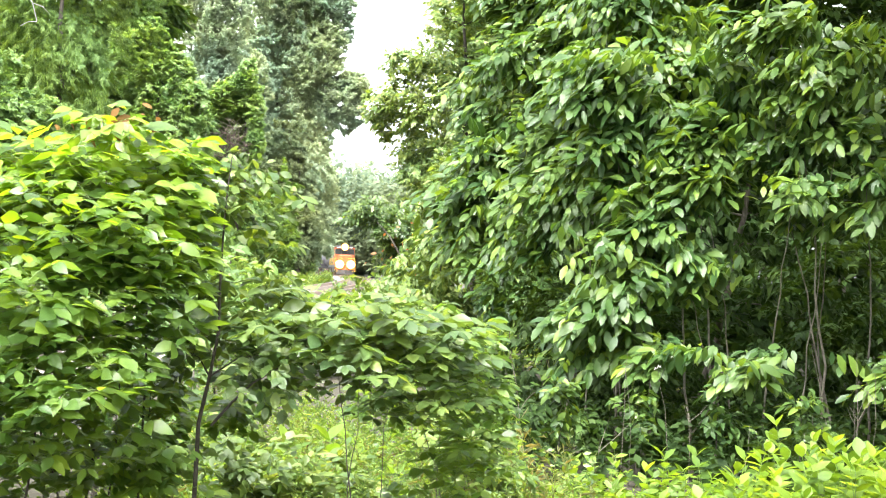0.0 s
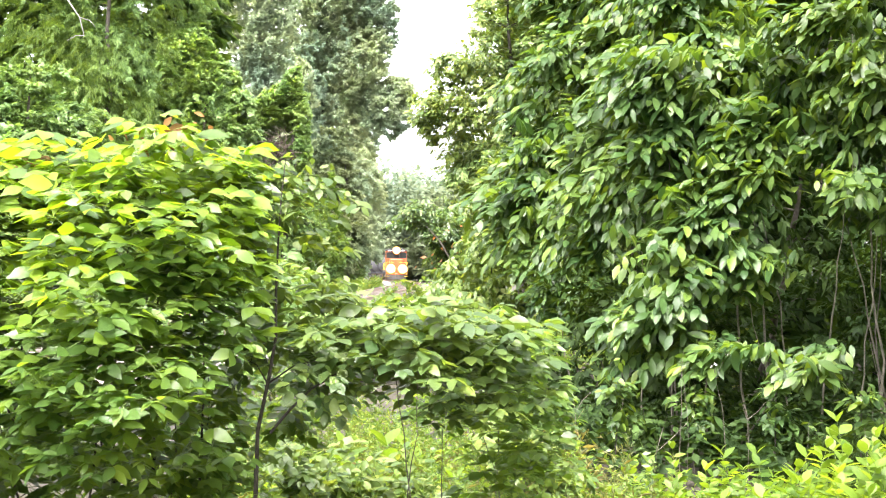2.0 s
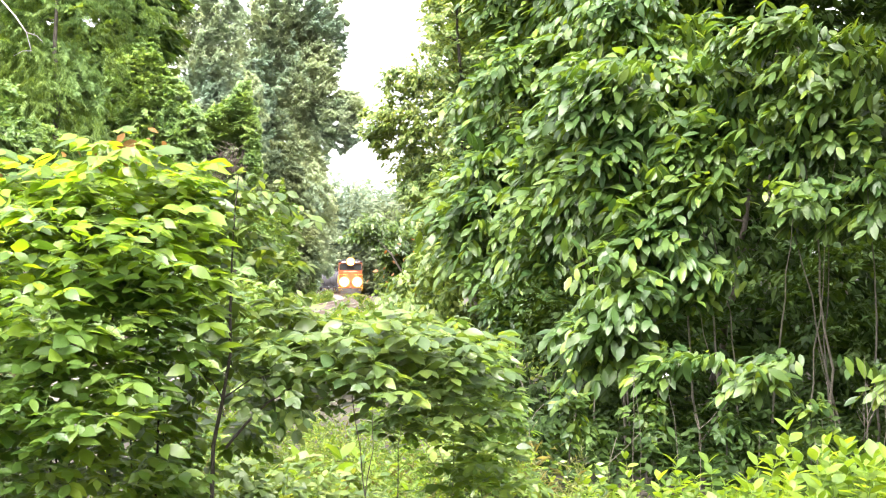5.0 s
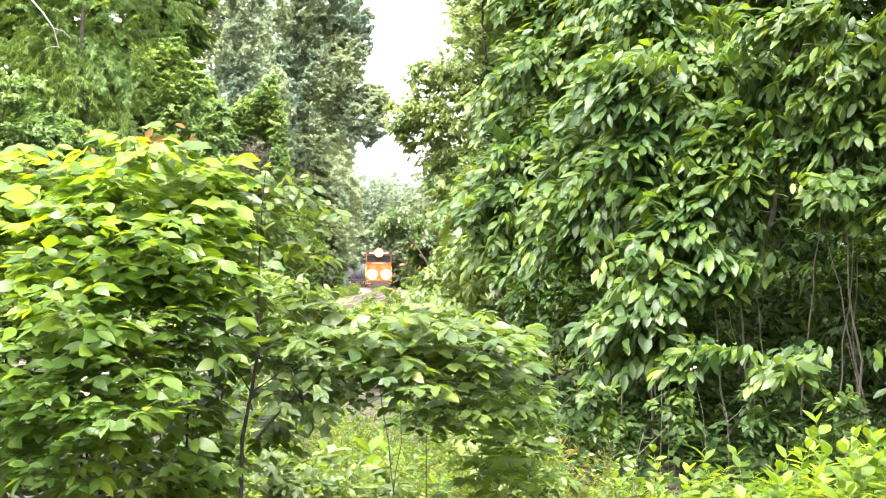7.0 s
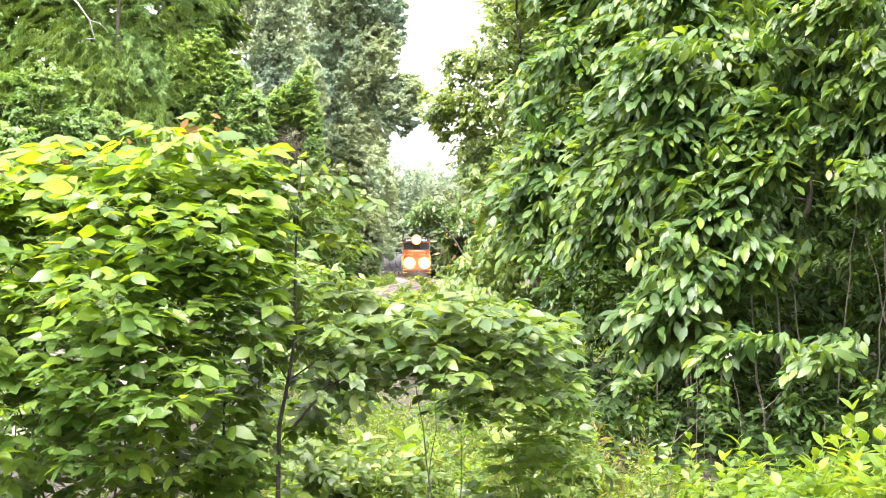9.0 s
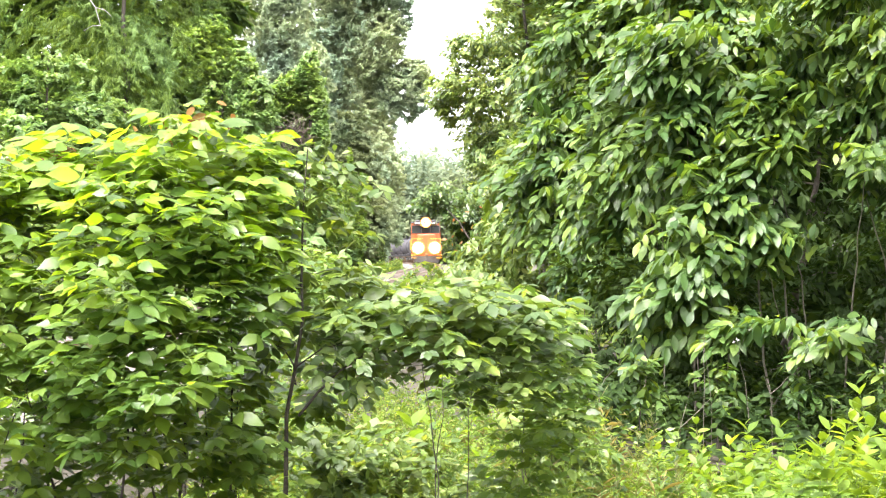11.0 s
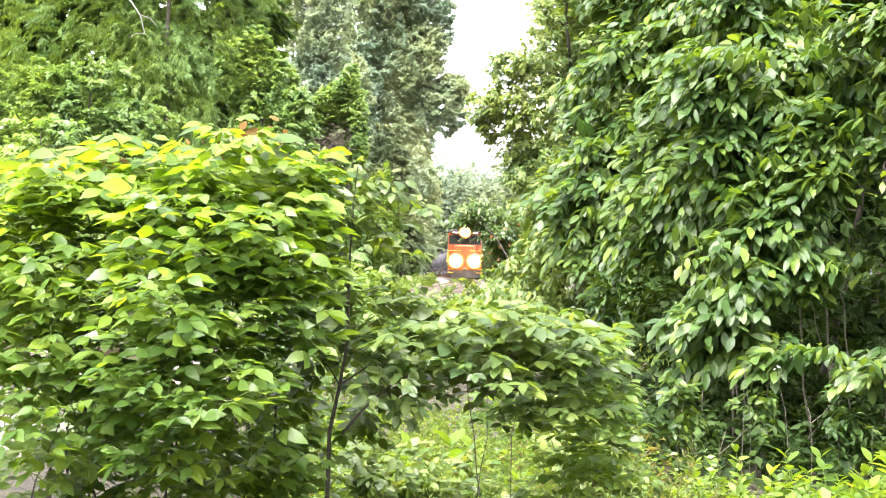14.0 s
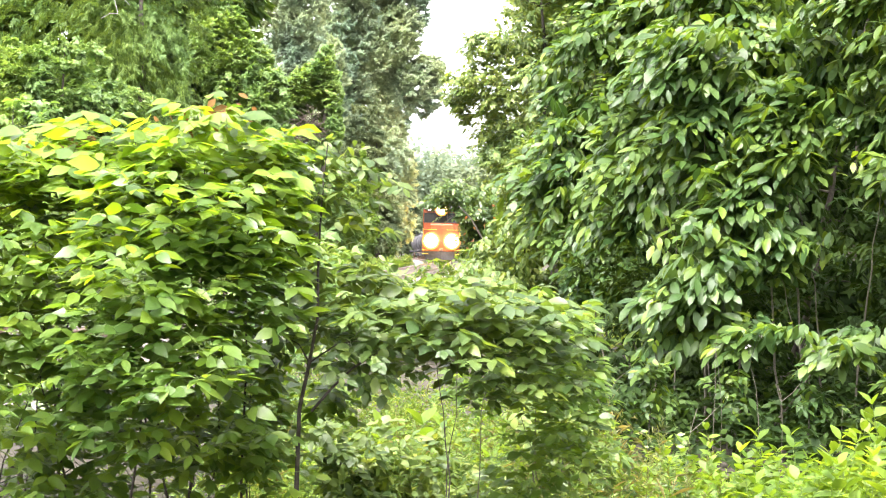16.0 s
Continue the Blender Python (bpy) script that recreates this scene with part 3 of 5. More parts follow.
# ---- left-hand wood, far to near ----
plant("oak_tree", "tall oak painted pale for haze, leaning over the railway cutting", "tree", (-8.5, 118),
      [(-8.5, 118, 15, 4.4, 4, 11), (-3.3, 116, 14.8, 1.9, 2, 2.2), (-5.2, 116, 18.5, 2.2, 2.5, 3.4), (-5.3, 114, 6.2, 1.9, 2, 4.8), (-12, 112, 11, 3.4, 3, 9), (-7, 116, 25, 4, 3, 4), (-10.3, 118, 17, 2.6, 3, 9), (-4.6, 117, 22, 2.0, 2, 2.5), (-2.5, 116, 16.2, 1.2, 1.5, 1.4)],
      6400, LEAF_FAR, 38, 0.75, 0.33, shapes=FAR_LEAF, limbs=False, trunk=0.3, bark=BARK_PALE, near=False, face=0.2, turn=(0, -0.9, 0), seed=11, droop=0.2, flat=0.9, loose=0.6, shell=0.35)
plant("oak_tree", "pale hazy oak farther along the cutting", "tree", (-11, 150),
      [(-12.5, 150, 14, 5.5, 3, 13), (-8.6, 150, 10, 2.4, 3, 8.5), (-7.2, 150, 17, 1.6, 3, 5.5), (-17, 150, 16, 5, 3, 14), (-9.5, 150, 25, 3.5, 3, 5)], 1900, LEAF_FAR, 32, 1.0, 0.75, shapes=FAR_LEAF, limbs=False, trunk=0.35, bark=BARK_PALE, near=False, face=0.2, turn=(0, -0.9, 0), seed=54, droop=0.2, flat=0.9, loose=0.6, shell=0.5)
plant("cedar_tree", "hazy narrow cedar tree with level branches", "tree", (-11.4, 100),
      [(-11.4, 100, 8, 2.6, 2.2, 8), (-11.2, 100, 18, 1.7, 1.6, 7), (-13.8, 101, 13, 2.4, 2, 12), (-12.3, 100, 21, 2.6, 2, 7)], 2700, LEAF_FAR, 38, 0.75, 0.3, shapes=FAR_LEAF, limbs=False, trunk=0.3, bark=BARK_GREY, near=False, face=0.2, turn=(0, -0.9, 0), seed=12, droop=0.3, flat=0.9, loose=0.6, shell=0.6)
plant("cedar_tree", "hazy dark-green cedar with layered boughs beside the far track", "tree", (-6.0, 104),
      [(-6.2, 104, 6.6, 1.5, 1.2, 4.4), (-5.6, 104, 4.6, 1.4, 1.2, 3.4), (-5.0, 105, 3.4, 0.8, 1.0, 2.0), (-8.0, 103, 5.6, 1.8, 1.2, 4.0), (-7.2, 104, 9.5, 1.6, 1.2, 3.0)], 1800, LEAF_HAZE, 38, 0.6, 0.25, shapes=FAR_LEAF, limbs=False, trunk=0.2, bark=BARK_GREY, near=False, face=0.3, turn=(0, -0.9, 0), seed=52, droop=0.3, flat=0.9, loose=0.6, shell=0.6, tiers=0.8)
plant("wood_tree", "tall dense tree in the wood beyond the track", "tree", (-19, 72),
      [(-19, 72, 10, 5.5, 3, 10), (-12.5, 72, 12, 3, 2.5, 9), (-25, 70, 9, 5, 3, 9), (-16, 72, 20, 6, 3, 4), (-13, 71, 17, 3.5, 2, 5), (-21, 72, 16, 6, 2, 4)], 3000, LEAF_CEDAR, 56, 1.0, 0.72, shapes=FAR_LEAF, limbs=False, trunk=0.35, bark=BARK_GREY, near=False, face=0.8, seed=19, droop=0.7, shell=0.2)
plant("wood_tree", "lower leafy tree filling the wood beyond the track", "tree", (-14.3, 77),
      [(-14.3, 77, 6, 3.0, 1.6, 5.5), (-14.6, 77, 11.5, 3.0, 1.6, 4)], 700, LEAF_CEDAR, 40, 1.0, 0.6, shapes=FAR_LEAF, limbs=False, trunk=0.25, bark=BARK_GREY, near=False, face=0.8, seed=20, droop=0.7, shell=0.1)
plant("roadside_shrub", "dense green shrub on the railway bank", "shrub", (-8.6, 84), [(-8.6, 84, 4.2, 3.2, 2.0, 2.8), (-6.4, 88, 3.2, 1.5, 2, 1.7), (-7.2, 96, 5, 2, 2, 3.6)], 900, LEAF_CEDAR, 36, 0.6, 0.27, shapes=FAR_LEAF, trunk=0.08, bark=BARK_GREY, near=False, face=0.8, seed=13, shell=0.5)
plant("bank_shrub", "pale green shrub on the bank beside the far track", "shrub", (-5.6, 105),
      [(-5.5, 105, 1.7, 0.9, 1.4, 1.1), (-7.2, 102, 2.2, 1.2, 1.4, 1.5)], 420, LEAF_PALE, 32, 0.5, 0.26, shapes=FAR_LEAF, trunk=0.05, bark=BARK_GREY, near=False, face=0.8, seed=51, shell=0.4)
hollow = plant("vine_covered_tree", "pointed dead tree wrapped in green vines, with a brown hollow", "tree", (-6.1, 58),
      [(-5.95, 58, 8.5, 0.85, 0.7, 0.75), (-5.55, 57.6, 9.15, 0.4, 0.5, 0.7), (-5.15, 57.6, 7.6, 0.3, 0.4, 1.3), (-5.05, 57.6, 6.5, 0.28, 0.4, 0.8), (-6.6, 58, 8.1, 0.8, 0.6, 0.75), (-7.2, 58, 7.4, 0.7, 0.6, 0.8), (-6.4, 58.5, 3.4, 1.6, 1.0, 1.9), (-5.95, 58.7, 7.0, 0.95, 0.5, 1.0), (-6.3, 58.2, 5.6, 1.2, 0.7, 0.7)],
      3000, LEAF_VINE, 36, 0.34, 0.18, shapes=FAR_LEAF, limbs=False, turn=(0, -0.8, 0.5), trunk=0.16, bark=BARK_GREY, near=False, face=0.8, seed=14, droop=0.6, shell=0.88, tops=[(-5.5, 58, 9.6)])
_rng = np.random.default_rng(8)
_tangle = []
for _ in range(170):
    _at = np.array([_rng.normal(-0.05, 0.38), _rng.uniform(-0.75, -0.2), _rng.normal(6.2, 0.3)])
    _way = unit(_rng.normal(0, 1, 3) * (1, 0.4, 0.8))
    _tangle.append([(_at, 0.014), (_at + _way * 0.25 + _rng.normal(0, 0.06, 3), 0.011), (_at + _way * 0.55 + _rng.normal(0, 0.12, 3), 0.005)])
mesh_part("bare_brush", tubes("bare_brush", _tangle, 3), BARK_BRUSH, hollow, "tangle of bare brown twigs", "stuff")
plant("vine_covered_tree", "broad tree trunk smothered in hanging green vines", "tree", (-8.6, 55),
      [(-8.4, 55, 7.2, 1.5, 1.0, 2.4), (-7.5, 54.6, 6.0, 1.1, 0.9, 2.5), (-9.4, 55, 9.3, 1.3, 1.0, 1.6), (-7.9, 54, 3.6, 2.2, 1.0, 1.8)],
      2900, LEAF_VINE, 34, 0.38, 0.19, shapes=FAR_LEAF, limbs=False, turn=(0, -0.8, 0.5), trunk=0.22, bark=BARK_GREY, near=False, face=0.8, seed=15, droop=0.7, shell=0.88)
plant("feathery_conifer", "large feathery yellow-green conifer with drooping sprays", "tree", (-10.5, 46),
      [(-10.3, 46, 9.3, 2.6, 1.6, 4.6), (-7.2, 45, 12.0, 1.6, 1.6, 2.8), (-13.5, 46, 9, 2.8, 2, 5), (-9.6, 45, 6.4, 1.6, 1.4, 2.6), (-15.5, 45, 5, 3, 2, 4), (-11, 46, 14, 4, 2, 3)],
      3000, LEAF_CEDAR, 62, 0.8, 0.19, shapes=NEEDLES, trunk=0.17, bark=BARK_GREY, near=False, face=0.8, seed=16, droop=1.2, flat=0.6, shell=0.55)
plant("pale_leaved_tree", "small tree with pale whitish-green leaves at the wood's edge", "tree", (-11.2, 39),
      [(-10.8, 39, 5.9, 1.4, 1.2, 1.4), (-9.4, 38.6, 5.0, 1.1, 1.0, 1.1), (-12.6, 39, 5.4, 1.6, 1.2, 1.8), (-11.0, 38.4, 3.7, 2.4, 1.2, 1.3)],
      1300, LEAF_PALE, 26, 0.5, 0.19, trunk=0.12, bark=BARK_GREY, near=False, face=0.8, seed=17, droop=0.4, shell=0.65)
plant("bank_shrub", "green shrub on the bank below the vine-covered trees", "shrub", (-6.6, 40),
      [(-6.6, 40, 3.2, 1.7, 1.0, 1.5), (-5.3, 44, 2.5, 0.9, 1, 1.0), (-8.6, 39, 3.4, 1.6, 1.0, 1.7)], 800, LEAF_VINE, 18, 0.4, 0.2, trunk=0.06, bark=BARK_GREY, near=False, face=0.8, seed=18, shell=0.55)
plant("bank_shrub", "leafy shrub on the bank among pale weeds", "shrub", (-7.5, 24),
      [(-7.5, 24, 2.6, 1.9, 1.0, 1.6), (-5.6, 25, 1.9, 1.1, 0.8, 1.1)], 500, LEAF_VINE, 16, 0.35, 0.17, trunk=0.05, bark=BARK_GREY, near=False, face=0.8, seed=20, shell=0.5)

# ---- right-hand wood ----
plant("wood_edge_tree", "tall broadleaved tree at the edge of the wood", "tree", (2.0, 29.5),
      [(1.5, 29.5, 6.6, 0.95, 1.2, 1.7), (1.3, 29.5, 4.4, 1.2, 1.2, 2.0), (0.15, 28.7, 4.8, 0.6, 0.6, 0.62), (-0.2, 28.6, 4.85, 0.35, 0.4, 0.4), (0.3, 28.8, 5.7, 0.5, 0.5, 0.4), (0.75, 29, 3.3, 0.65, 0.9, 1.0), (2.6, 30, 5, 1.5, 1.3, 3.8), (1.9, 29.5, 8.6, 1.3, 1.3, 1.2), (1.7, 31.5, 5.6, 1.3, 1.0, 3.0)],
      2600, LEAF_EDGE, 17, 0.36, 0.165, shapes=SIMPLE_LEAF, trunk=0.1, bark=BARK_DARK, near=True, seed=21, droop=0.4, shell=0.4, face=0.6, turn=(0, -0.5, 0))
plant("wood_edge_tree", "leafy tree behind the edge of the wood", "tree", (3.0, 36),
      [(2.5, 36, 5.6, 1.7, 1.2, 5.2), (2.6, 36, 9.5, 1.6, 1.2, 3.0), (4.2, 37, 6, 1.8, 1.2, 6)], 1300, LEAF_EDGE, 26, 0.6, 0.26, trunk=0.14, bark=BARK_GREY, near=False, limbs=False, seed=53, droop=0.4, shell=0.3, face=0.4, turn=(0, -0.6, 0))
arching = plant("arching_shrub", "shrub arching over the track with a few withered leaves", "shrub", (0.75, 27),
      [(-0.2, 27, 2.78, 0.5, 0.6, 0.22), (0.35, 27, 2.5, 0.5, 0.6, 0.4), (-0.62, 27, 2.6, 0.24, 0.4, 0.13), (0.16, 26.8, 2.38, 0.36, 0.5, 0.15), (0.8, 27, 1.6, 0.7, 0.7, 0.8), (0.5, 27.2, 2.1, 0.35, 0.4, 0.35), (0.2, 27.2, 1.75, 0.34, 0.4, 0.36), (-0.4, 26.95, 2.27, 0.15, 0.1, 0.035), (-0.34, 26.95, 2.47, 0.16, 0.1, 0.03), (-0.58, 26.9, 2.53, 0.24, 0.12, 0.05), (-0.12, 26.9, 2.33, 0.15, 0.1, 0.1), (0.02, 26.9, 2.12, 0.15, 0.1, 0.12)],
      620, LEAF_SMALL, 12, 0.3, 0.125, shapes=SIMPLE_LEAF, trunk=0.03, seed=22, droop=0.5, turn=(0, -0.4, 0), shell=0.2)
mesh_part("bough", tubes("bough", [[(np.array(q), r) for q, r in (((0.45, -0.75, 1.5), 0.024), ((-0.1, -0.78, 1.72), 0.021), ((-0.35, -0.76, 1.86), 0.018), ((-0.58, -0.72, 2.25), 0.014), ((-0.82, -0.6, 2.5), 0.007))]], 5), BARK_DARK, arching)
_rng = np.random.default_rng(9)
_dp = np.array([-0.3, -0.6, 2.0]) + _rng.normal(0, 1, (26, 3)) * (0.42, 0.15, 0.22)
mesh_part("withered_foliage", leaf_mesh("withered_foliage", (_dp, unit(_rng.normal(0, 1, (26, 3)) - (0, 0, 0.8)), unit(_rng.normal(0, 0.6, (26, 3)) + (0, -0.5, 0.5)), _rng.uniform(0.07, 0.13, 26)), SIMPLE_LEAF[0]), LEAF_DRY, arching, "rusty withered leaves", "stuff")
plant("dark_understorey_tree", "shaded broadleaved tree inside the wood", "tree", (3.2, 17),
      [(2.6, 16.6, 2.6, 1.5, 1.1, 2.3), (4.6, 16.5, 2.8, 1.7, 1.1, 2.4), (3.2, 17.5, 5.5, 2.6, 1.4, 2.6)], 1000, LEAF_PAINTED_SHADE, 10, 0.45, 0.21, shapes=SIMPLE_LEAF, stems=((0, 0), (0.7, 0.4), (-0.9, 0.3)), trunk=0.07, bark=BARK_GREY, seed=23, droop=0.6, shell=0.3)
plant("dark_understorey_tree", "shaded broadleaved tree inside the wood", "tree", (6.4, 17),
      [(6.6, 16.5, 2.8, 2.0, 1.1, 2.6), (6.4, 17.5, 5.6, 2.6, 1.4, 2.6), (8.6, 17, 3.5, 1.8, 1.3, 3.4)], 1100, LEAF_PAINTED_SHADE, 10, 0.45, 0.21, shapes=SIMPLE_LEAF, stems=((0, 0), (0.9, 0.4), (-0.8, 0.3)), trunk=0.07, bark=BARK_GREY, seed=24, droop=0.6, shell=0.3)
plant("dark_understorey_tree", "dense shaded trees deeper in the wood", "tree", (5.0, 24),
      [(3.6, 23, 4, 2.2, 1.5, 4.0), (7.5, 23, 4, 3.0, 1.5, 4.2), (5.5, 24, 8, 4.2, 2, 3.0)], 1200, LEAF_PAINTED_SHADE, 18, 0.7, 0.3, trunk=0.14, bark=BARK_GREY, limbs=False, seed=25, face=0.8, near=False, droop=0.6, shell=0.3)
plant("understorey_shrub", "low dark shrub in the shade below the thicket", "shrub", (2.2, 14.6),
      [(1.7, 14.4, 0.7, 0.9, 0.5, 0.7), (3.0, 14.4, 0.75, 1.0, 0.5, 0.75), (2.2, 14.8, 1.5, 1.4, 0.5, 0.6)], 480, LEAF_PAINTED_SHADE, 12, 0.32, 0.13, shapes=SIMPLE_LEAF, trunk=0.02, bark=BARK_GREY, seed=26, face=0.5, droop=0.5, shell=0.3)
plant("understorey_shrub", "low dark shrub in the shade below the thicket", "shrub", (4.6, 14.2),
      [(4.2, 14, 0.75, 1.0, 0.5, 0.75), (5.6, 14, 0.8, 1.0, 0.5, 0.8), (4.8, 14.4, 1.6, 1.5, 0.5, 0.7)], 480, LEAF_PAINTED_SHADE, 12, 0.32, 0.13, shapes=SIMPLE_LEAF, trunk=0.02, bark=BARK_GREY, seed=27, droop=0.5, shell=0.3)

# Two unseen trees, added to block sky light over the thicket.
plant("dark_understorey_tree", "unseen tree added above the view to darken the wood", "tree", (9.5, 13),
      [(8.5, 12.5, 4, 1.8, 2.5, 4.0), (9.5, 13, 9, 3.5, 3, 2.5), (7.0, 10.5, 3, 1.2, 1.5, 3), (5.6, 11.8, 6.4, 2.0, 1.6, 0.9)], 1200, LEAF_PAINTED_SHADE, 16, 0.7, 0.3, trunk=0.14, bark=BARK_GREY, limbs=False, seed=28, face=0.5, near=False, droop=0.6, shell=0.3)
plant("dark_understorey_tree", "unseen tree added above the view to darken the wood", "tree", (3.8, 20.5),
      [(3.6, 19.5, 8.6, 3.2, 2.8, 1.6), (7.0, 19, 8.8, 2.8, 2.8, 1.6), (5.0, 16.2, 7.0, 2.8, 1.4, 1.0)], 1000, LEAF_PAINTED_SHADE, 16, 0.7, 0.3, trunk=0.14, bark=BARK_GREY, limbs=False, seed=29, face=0.5, near=False, droop=0.6, shell=0.3)

THICKET = "large-leaved trees of the thicket"
plant("large_leaved_tree", "young tree with long drooping glossy leaves leaning to the clearing", "tree", (1.75, 16.2),
      [(1.1, 15.9, 2.4, 0.72, 0.6, 0.8), (1.4, 16.3, 3.6, 0.75, 0.6, 0.85), (1.5, 15.5, 1.7, 0.6, 0.5, 0.6), (1.9, 17, 4.9, 1.0, 0.7, 0.8)],
      760, LEAF_BIG, 11, 0.52, 0.172, stems=((0, 0), (0.2, 0.15), (-0.25, 0.1), (0.12, -0.15), (0.38, 0.2), (-0.4, 0.25)), trunk=0.014, bark=BARK_PALE, droop=0.5, level=0.3, wide=0.3, lean=(-0.55, -0.4, 0.0), turn=(-0.1, -0.2, 0), shapes=BROAD_LEAF, habit="hanging", seed=31, group=THICKET, shell=0.5)
plant("large_leaved_tree", "young tree with tiers of drooping light-green leaves", "tree", (2.2, 13.2),
      [(2.0, 12.4, 2.6, 0.72, 0.4, 0.5), (2.0, 13.1, 3.4, 0.85, 0.45, 0.5), (2.1, 12.7, 3.0, 0.5, 0.35, 0.25), (1.75, 11.9, 1.32, 0.5, 0.36, 0.42), (2.15, 12.1, 1.95, 0.55, 0.4, 0.38), (2.3, 14.2, 4.2, 1.1, 0.6, 0.5), (1.3, 13.3, 2.5, 0.4, 0.4, 0.8), (2.6, 15.6, 5.0, 1.2, 0.6, 0.5), (1.75, 12.4, 3.5, 0.55, 0.35, 0.35)],
      900, LEAF_BIG, 11, 0.52, 0.172, stems=((0, 0), (0.2, 0.15), (-0.25, 0.1), (0.12, -0.15), (0.38, 0.2), (-0.4, 0.25)), trunk=0.014, bark=BARK_PALE, droop=0.5, level=0.3, wide=0.3, lean=(-0.55, -0.4, 0.0), turn=(-0.1, -0.2, 0), shapes=BROAD_LEAF, habit="hanging", boughs=110, singles=300, seed=32, group=THICKET, shell=0.5)
plant("large_leaved_tree", "young tree with overhanging large leaves and thin grey stems", "tree", (3.1, 12.8),
      [(2.6, 12.3, 2.7, 0.6, 0.4, 0.5), (2.75, 12.6, 3.05, 0.4, 0.3, 0.25), (2.7, 13.0, 3.4, 0.7, 0.45, 0.45), (2.5, 12.2, 1.8, 0.4, 0.35, 0.3), (3.35, 11.5, 2.45, 0.25, 0.25, 0.14), (2.95, 11.3, 1.0, 0.4, 0.2, 0.06), (2.15, 11.5, 1.05, 0.25, 0.2, 0.12), (3.1, 12.4, 3.5, 0.4, 0.35, 0.2)],
      370, LEAF_BIG, 11, 0.52, 0.172, stems=((0, 0), (0.2, 0.15), (-0.25, 0.1), (0.12, -0.15), (0.38, 0.2), (-0.4, 0.25)), trunk=0.014, bark=BARK_PALE, droop=0.5, level=0.3, wide=0.3, lean=(-0.55, -0.4, 0.0), turn=(-0.1, -0.2, 0), shapes=BROAD_LEAF, habit="hanging", boughs=44, singles=300, seed=33, group=THICKET, shell=0.5)
plant("large_leaved_tree", "young tree with wide sprays of large leaves over bare stems", "tree", (4.3, 12.4),
      [(3.9, 11.6, 2.45, 0.45, 0.34, 0.3), (4.5, 12.1, 3.0, 0.6, 0.42, 0.4), (4.1, 11.3, 1.0, 0.4, 0.3, 0.14), (4.9, 12.2, 2.3, 0.5, 0.5, 0.3), (4.9, 12.6, 3.6, 0.6, 0.5, 0.5), (3.8, 12.5, 3.2, 0.45, 0.3, 0.3)],
      230, LEAF_BIG, 11, 0.52, 0.172, stems=((0, 0), (0.2, 0.15), (-0.25, 0.1), (0.12, -0.15), (0.38, 0.2), (-0.4, 0.25)), trunk=0.014, bark=BARK_GREY, droop=0.5, level=0.3, wide=0.3, lean=(-0.55, -0.4, 0.0), turn=(-0.1, -0.2, 0), shapes=BROAD_LEAF, habit="hanging", boughs=44, singles=300, seed=34, group=THICKET, shell=0.5)
plant("large_leaved_tree", "young tree filling the thicket with tiers of large leaves", "tree", (4.0, 12.6),
      [(3.45, 11.9, 3.4, 0.42, 0.3, 0.32), (3.3, 12.1, 2.85, 0.35, 0.3, 0.22), (3.8, 11.8, 3.0, 0.32, 0.3, 0.24), (3.8, 12.0, 3.7, 0.4, 0.3, 0.26), (3.6, 12.2, 2.4, 0.35, 0.3, 0.2), (3.0, 12.1, 3.9, 0.36, 0.3, 0.22)],
      265, LEAF_BIG, 10, 0.48, 0.168, stems=((0, 0), (0.2, 0.15), (-0.25, 0.1)), trunk=0.014, bark=BARK_PALE, droop=0.5, level=0.3, wide=0.3, lean=(-0.55, -0.4, 0.0), turn=(-0.1, -0.2, 0), shapes=BROAD_LEAF, habit="hanging", boughs=30, singles=200, seed=37, group=THICKET, shell=0.5)
# Unseen boughs added overhead to keep light off the thicket's right side.
plant("overhanging_tree", "unseen tree added above the view to shade the thicket", "tree", (6.2, 11.2),
      [(4.5, 10.6, 5.0, 1.5, 1.0, 0.5), (5.6, 10.2, 5.4, 1.4, 1.4, 0.6), (6.0, 11.0, 4.0, 0.9, 1.1, 1.8), (4.4, 9.4, 5.0, 1.2, 0.8, 0.4)], 950, LEAF_PAINTED_SHADE, 12, 0.5, 0.19, shapes=SIMPLE_LEAF, trunk=0.07, bark=BARK_GREY, seed=36, droop=0.5, shell=0.2)
plant("undergrowth_shrub", "low leafy shrub between the thicket and the track", "shrub", (0.7, 17),
      [(0.75, 17, 1.55, 0.72, 0.7, 0.6), (0.25, 16, 1.0, 0.5, 0.6, 0.5), (1.3, 17.5, 2.6, 0.7, 0.8, 0.9)], 520, LEAF_EDGE, 12, 0.32, 0.14, shapes=SIMPLE_LEAF, trunk=0.025, seed=35, droop=0.6, shell=0.4)

# ---- left-hand saplings ----
SAPLINGS = "saplings before the track"
plant("compound_leaved_sapling", "tall leafy sapling beside the ballast", "sapling", (-1.55, 8.4),
      [(-1.5, 8.4, 2.05, 0.45, 0.4, 0.42), (-1.4, 8.3, 1.3, 0.55, 0.4, 0.55), (-1.0, 8.6, 1.55, 0.35, 0.4, 0.35), (-1.1, 8.4, 0.7, 0.5, 0.4, 0.35)],
      330, LEAF_PALE, 4, 0.2, 0.1, face=0.4, stems=((0, 0), (0.12, 0.1), (-0.15, 0.05)), trunk=0.018, droop=0.4, flat=0.9, turn=(0, -0.4, 0), compound=3, shapes=SIMPLE_LEAF, seed=45, group=SAPLINGS, shell=0.4)
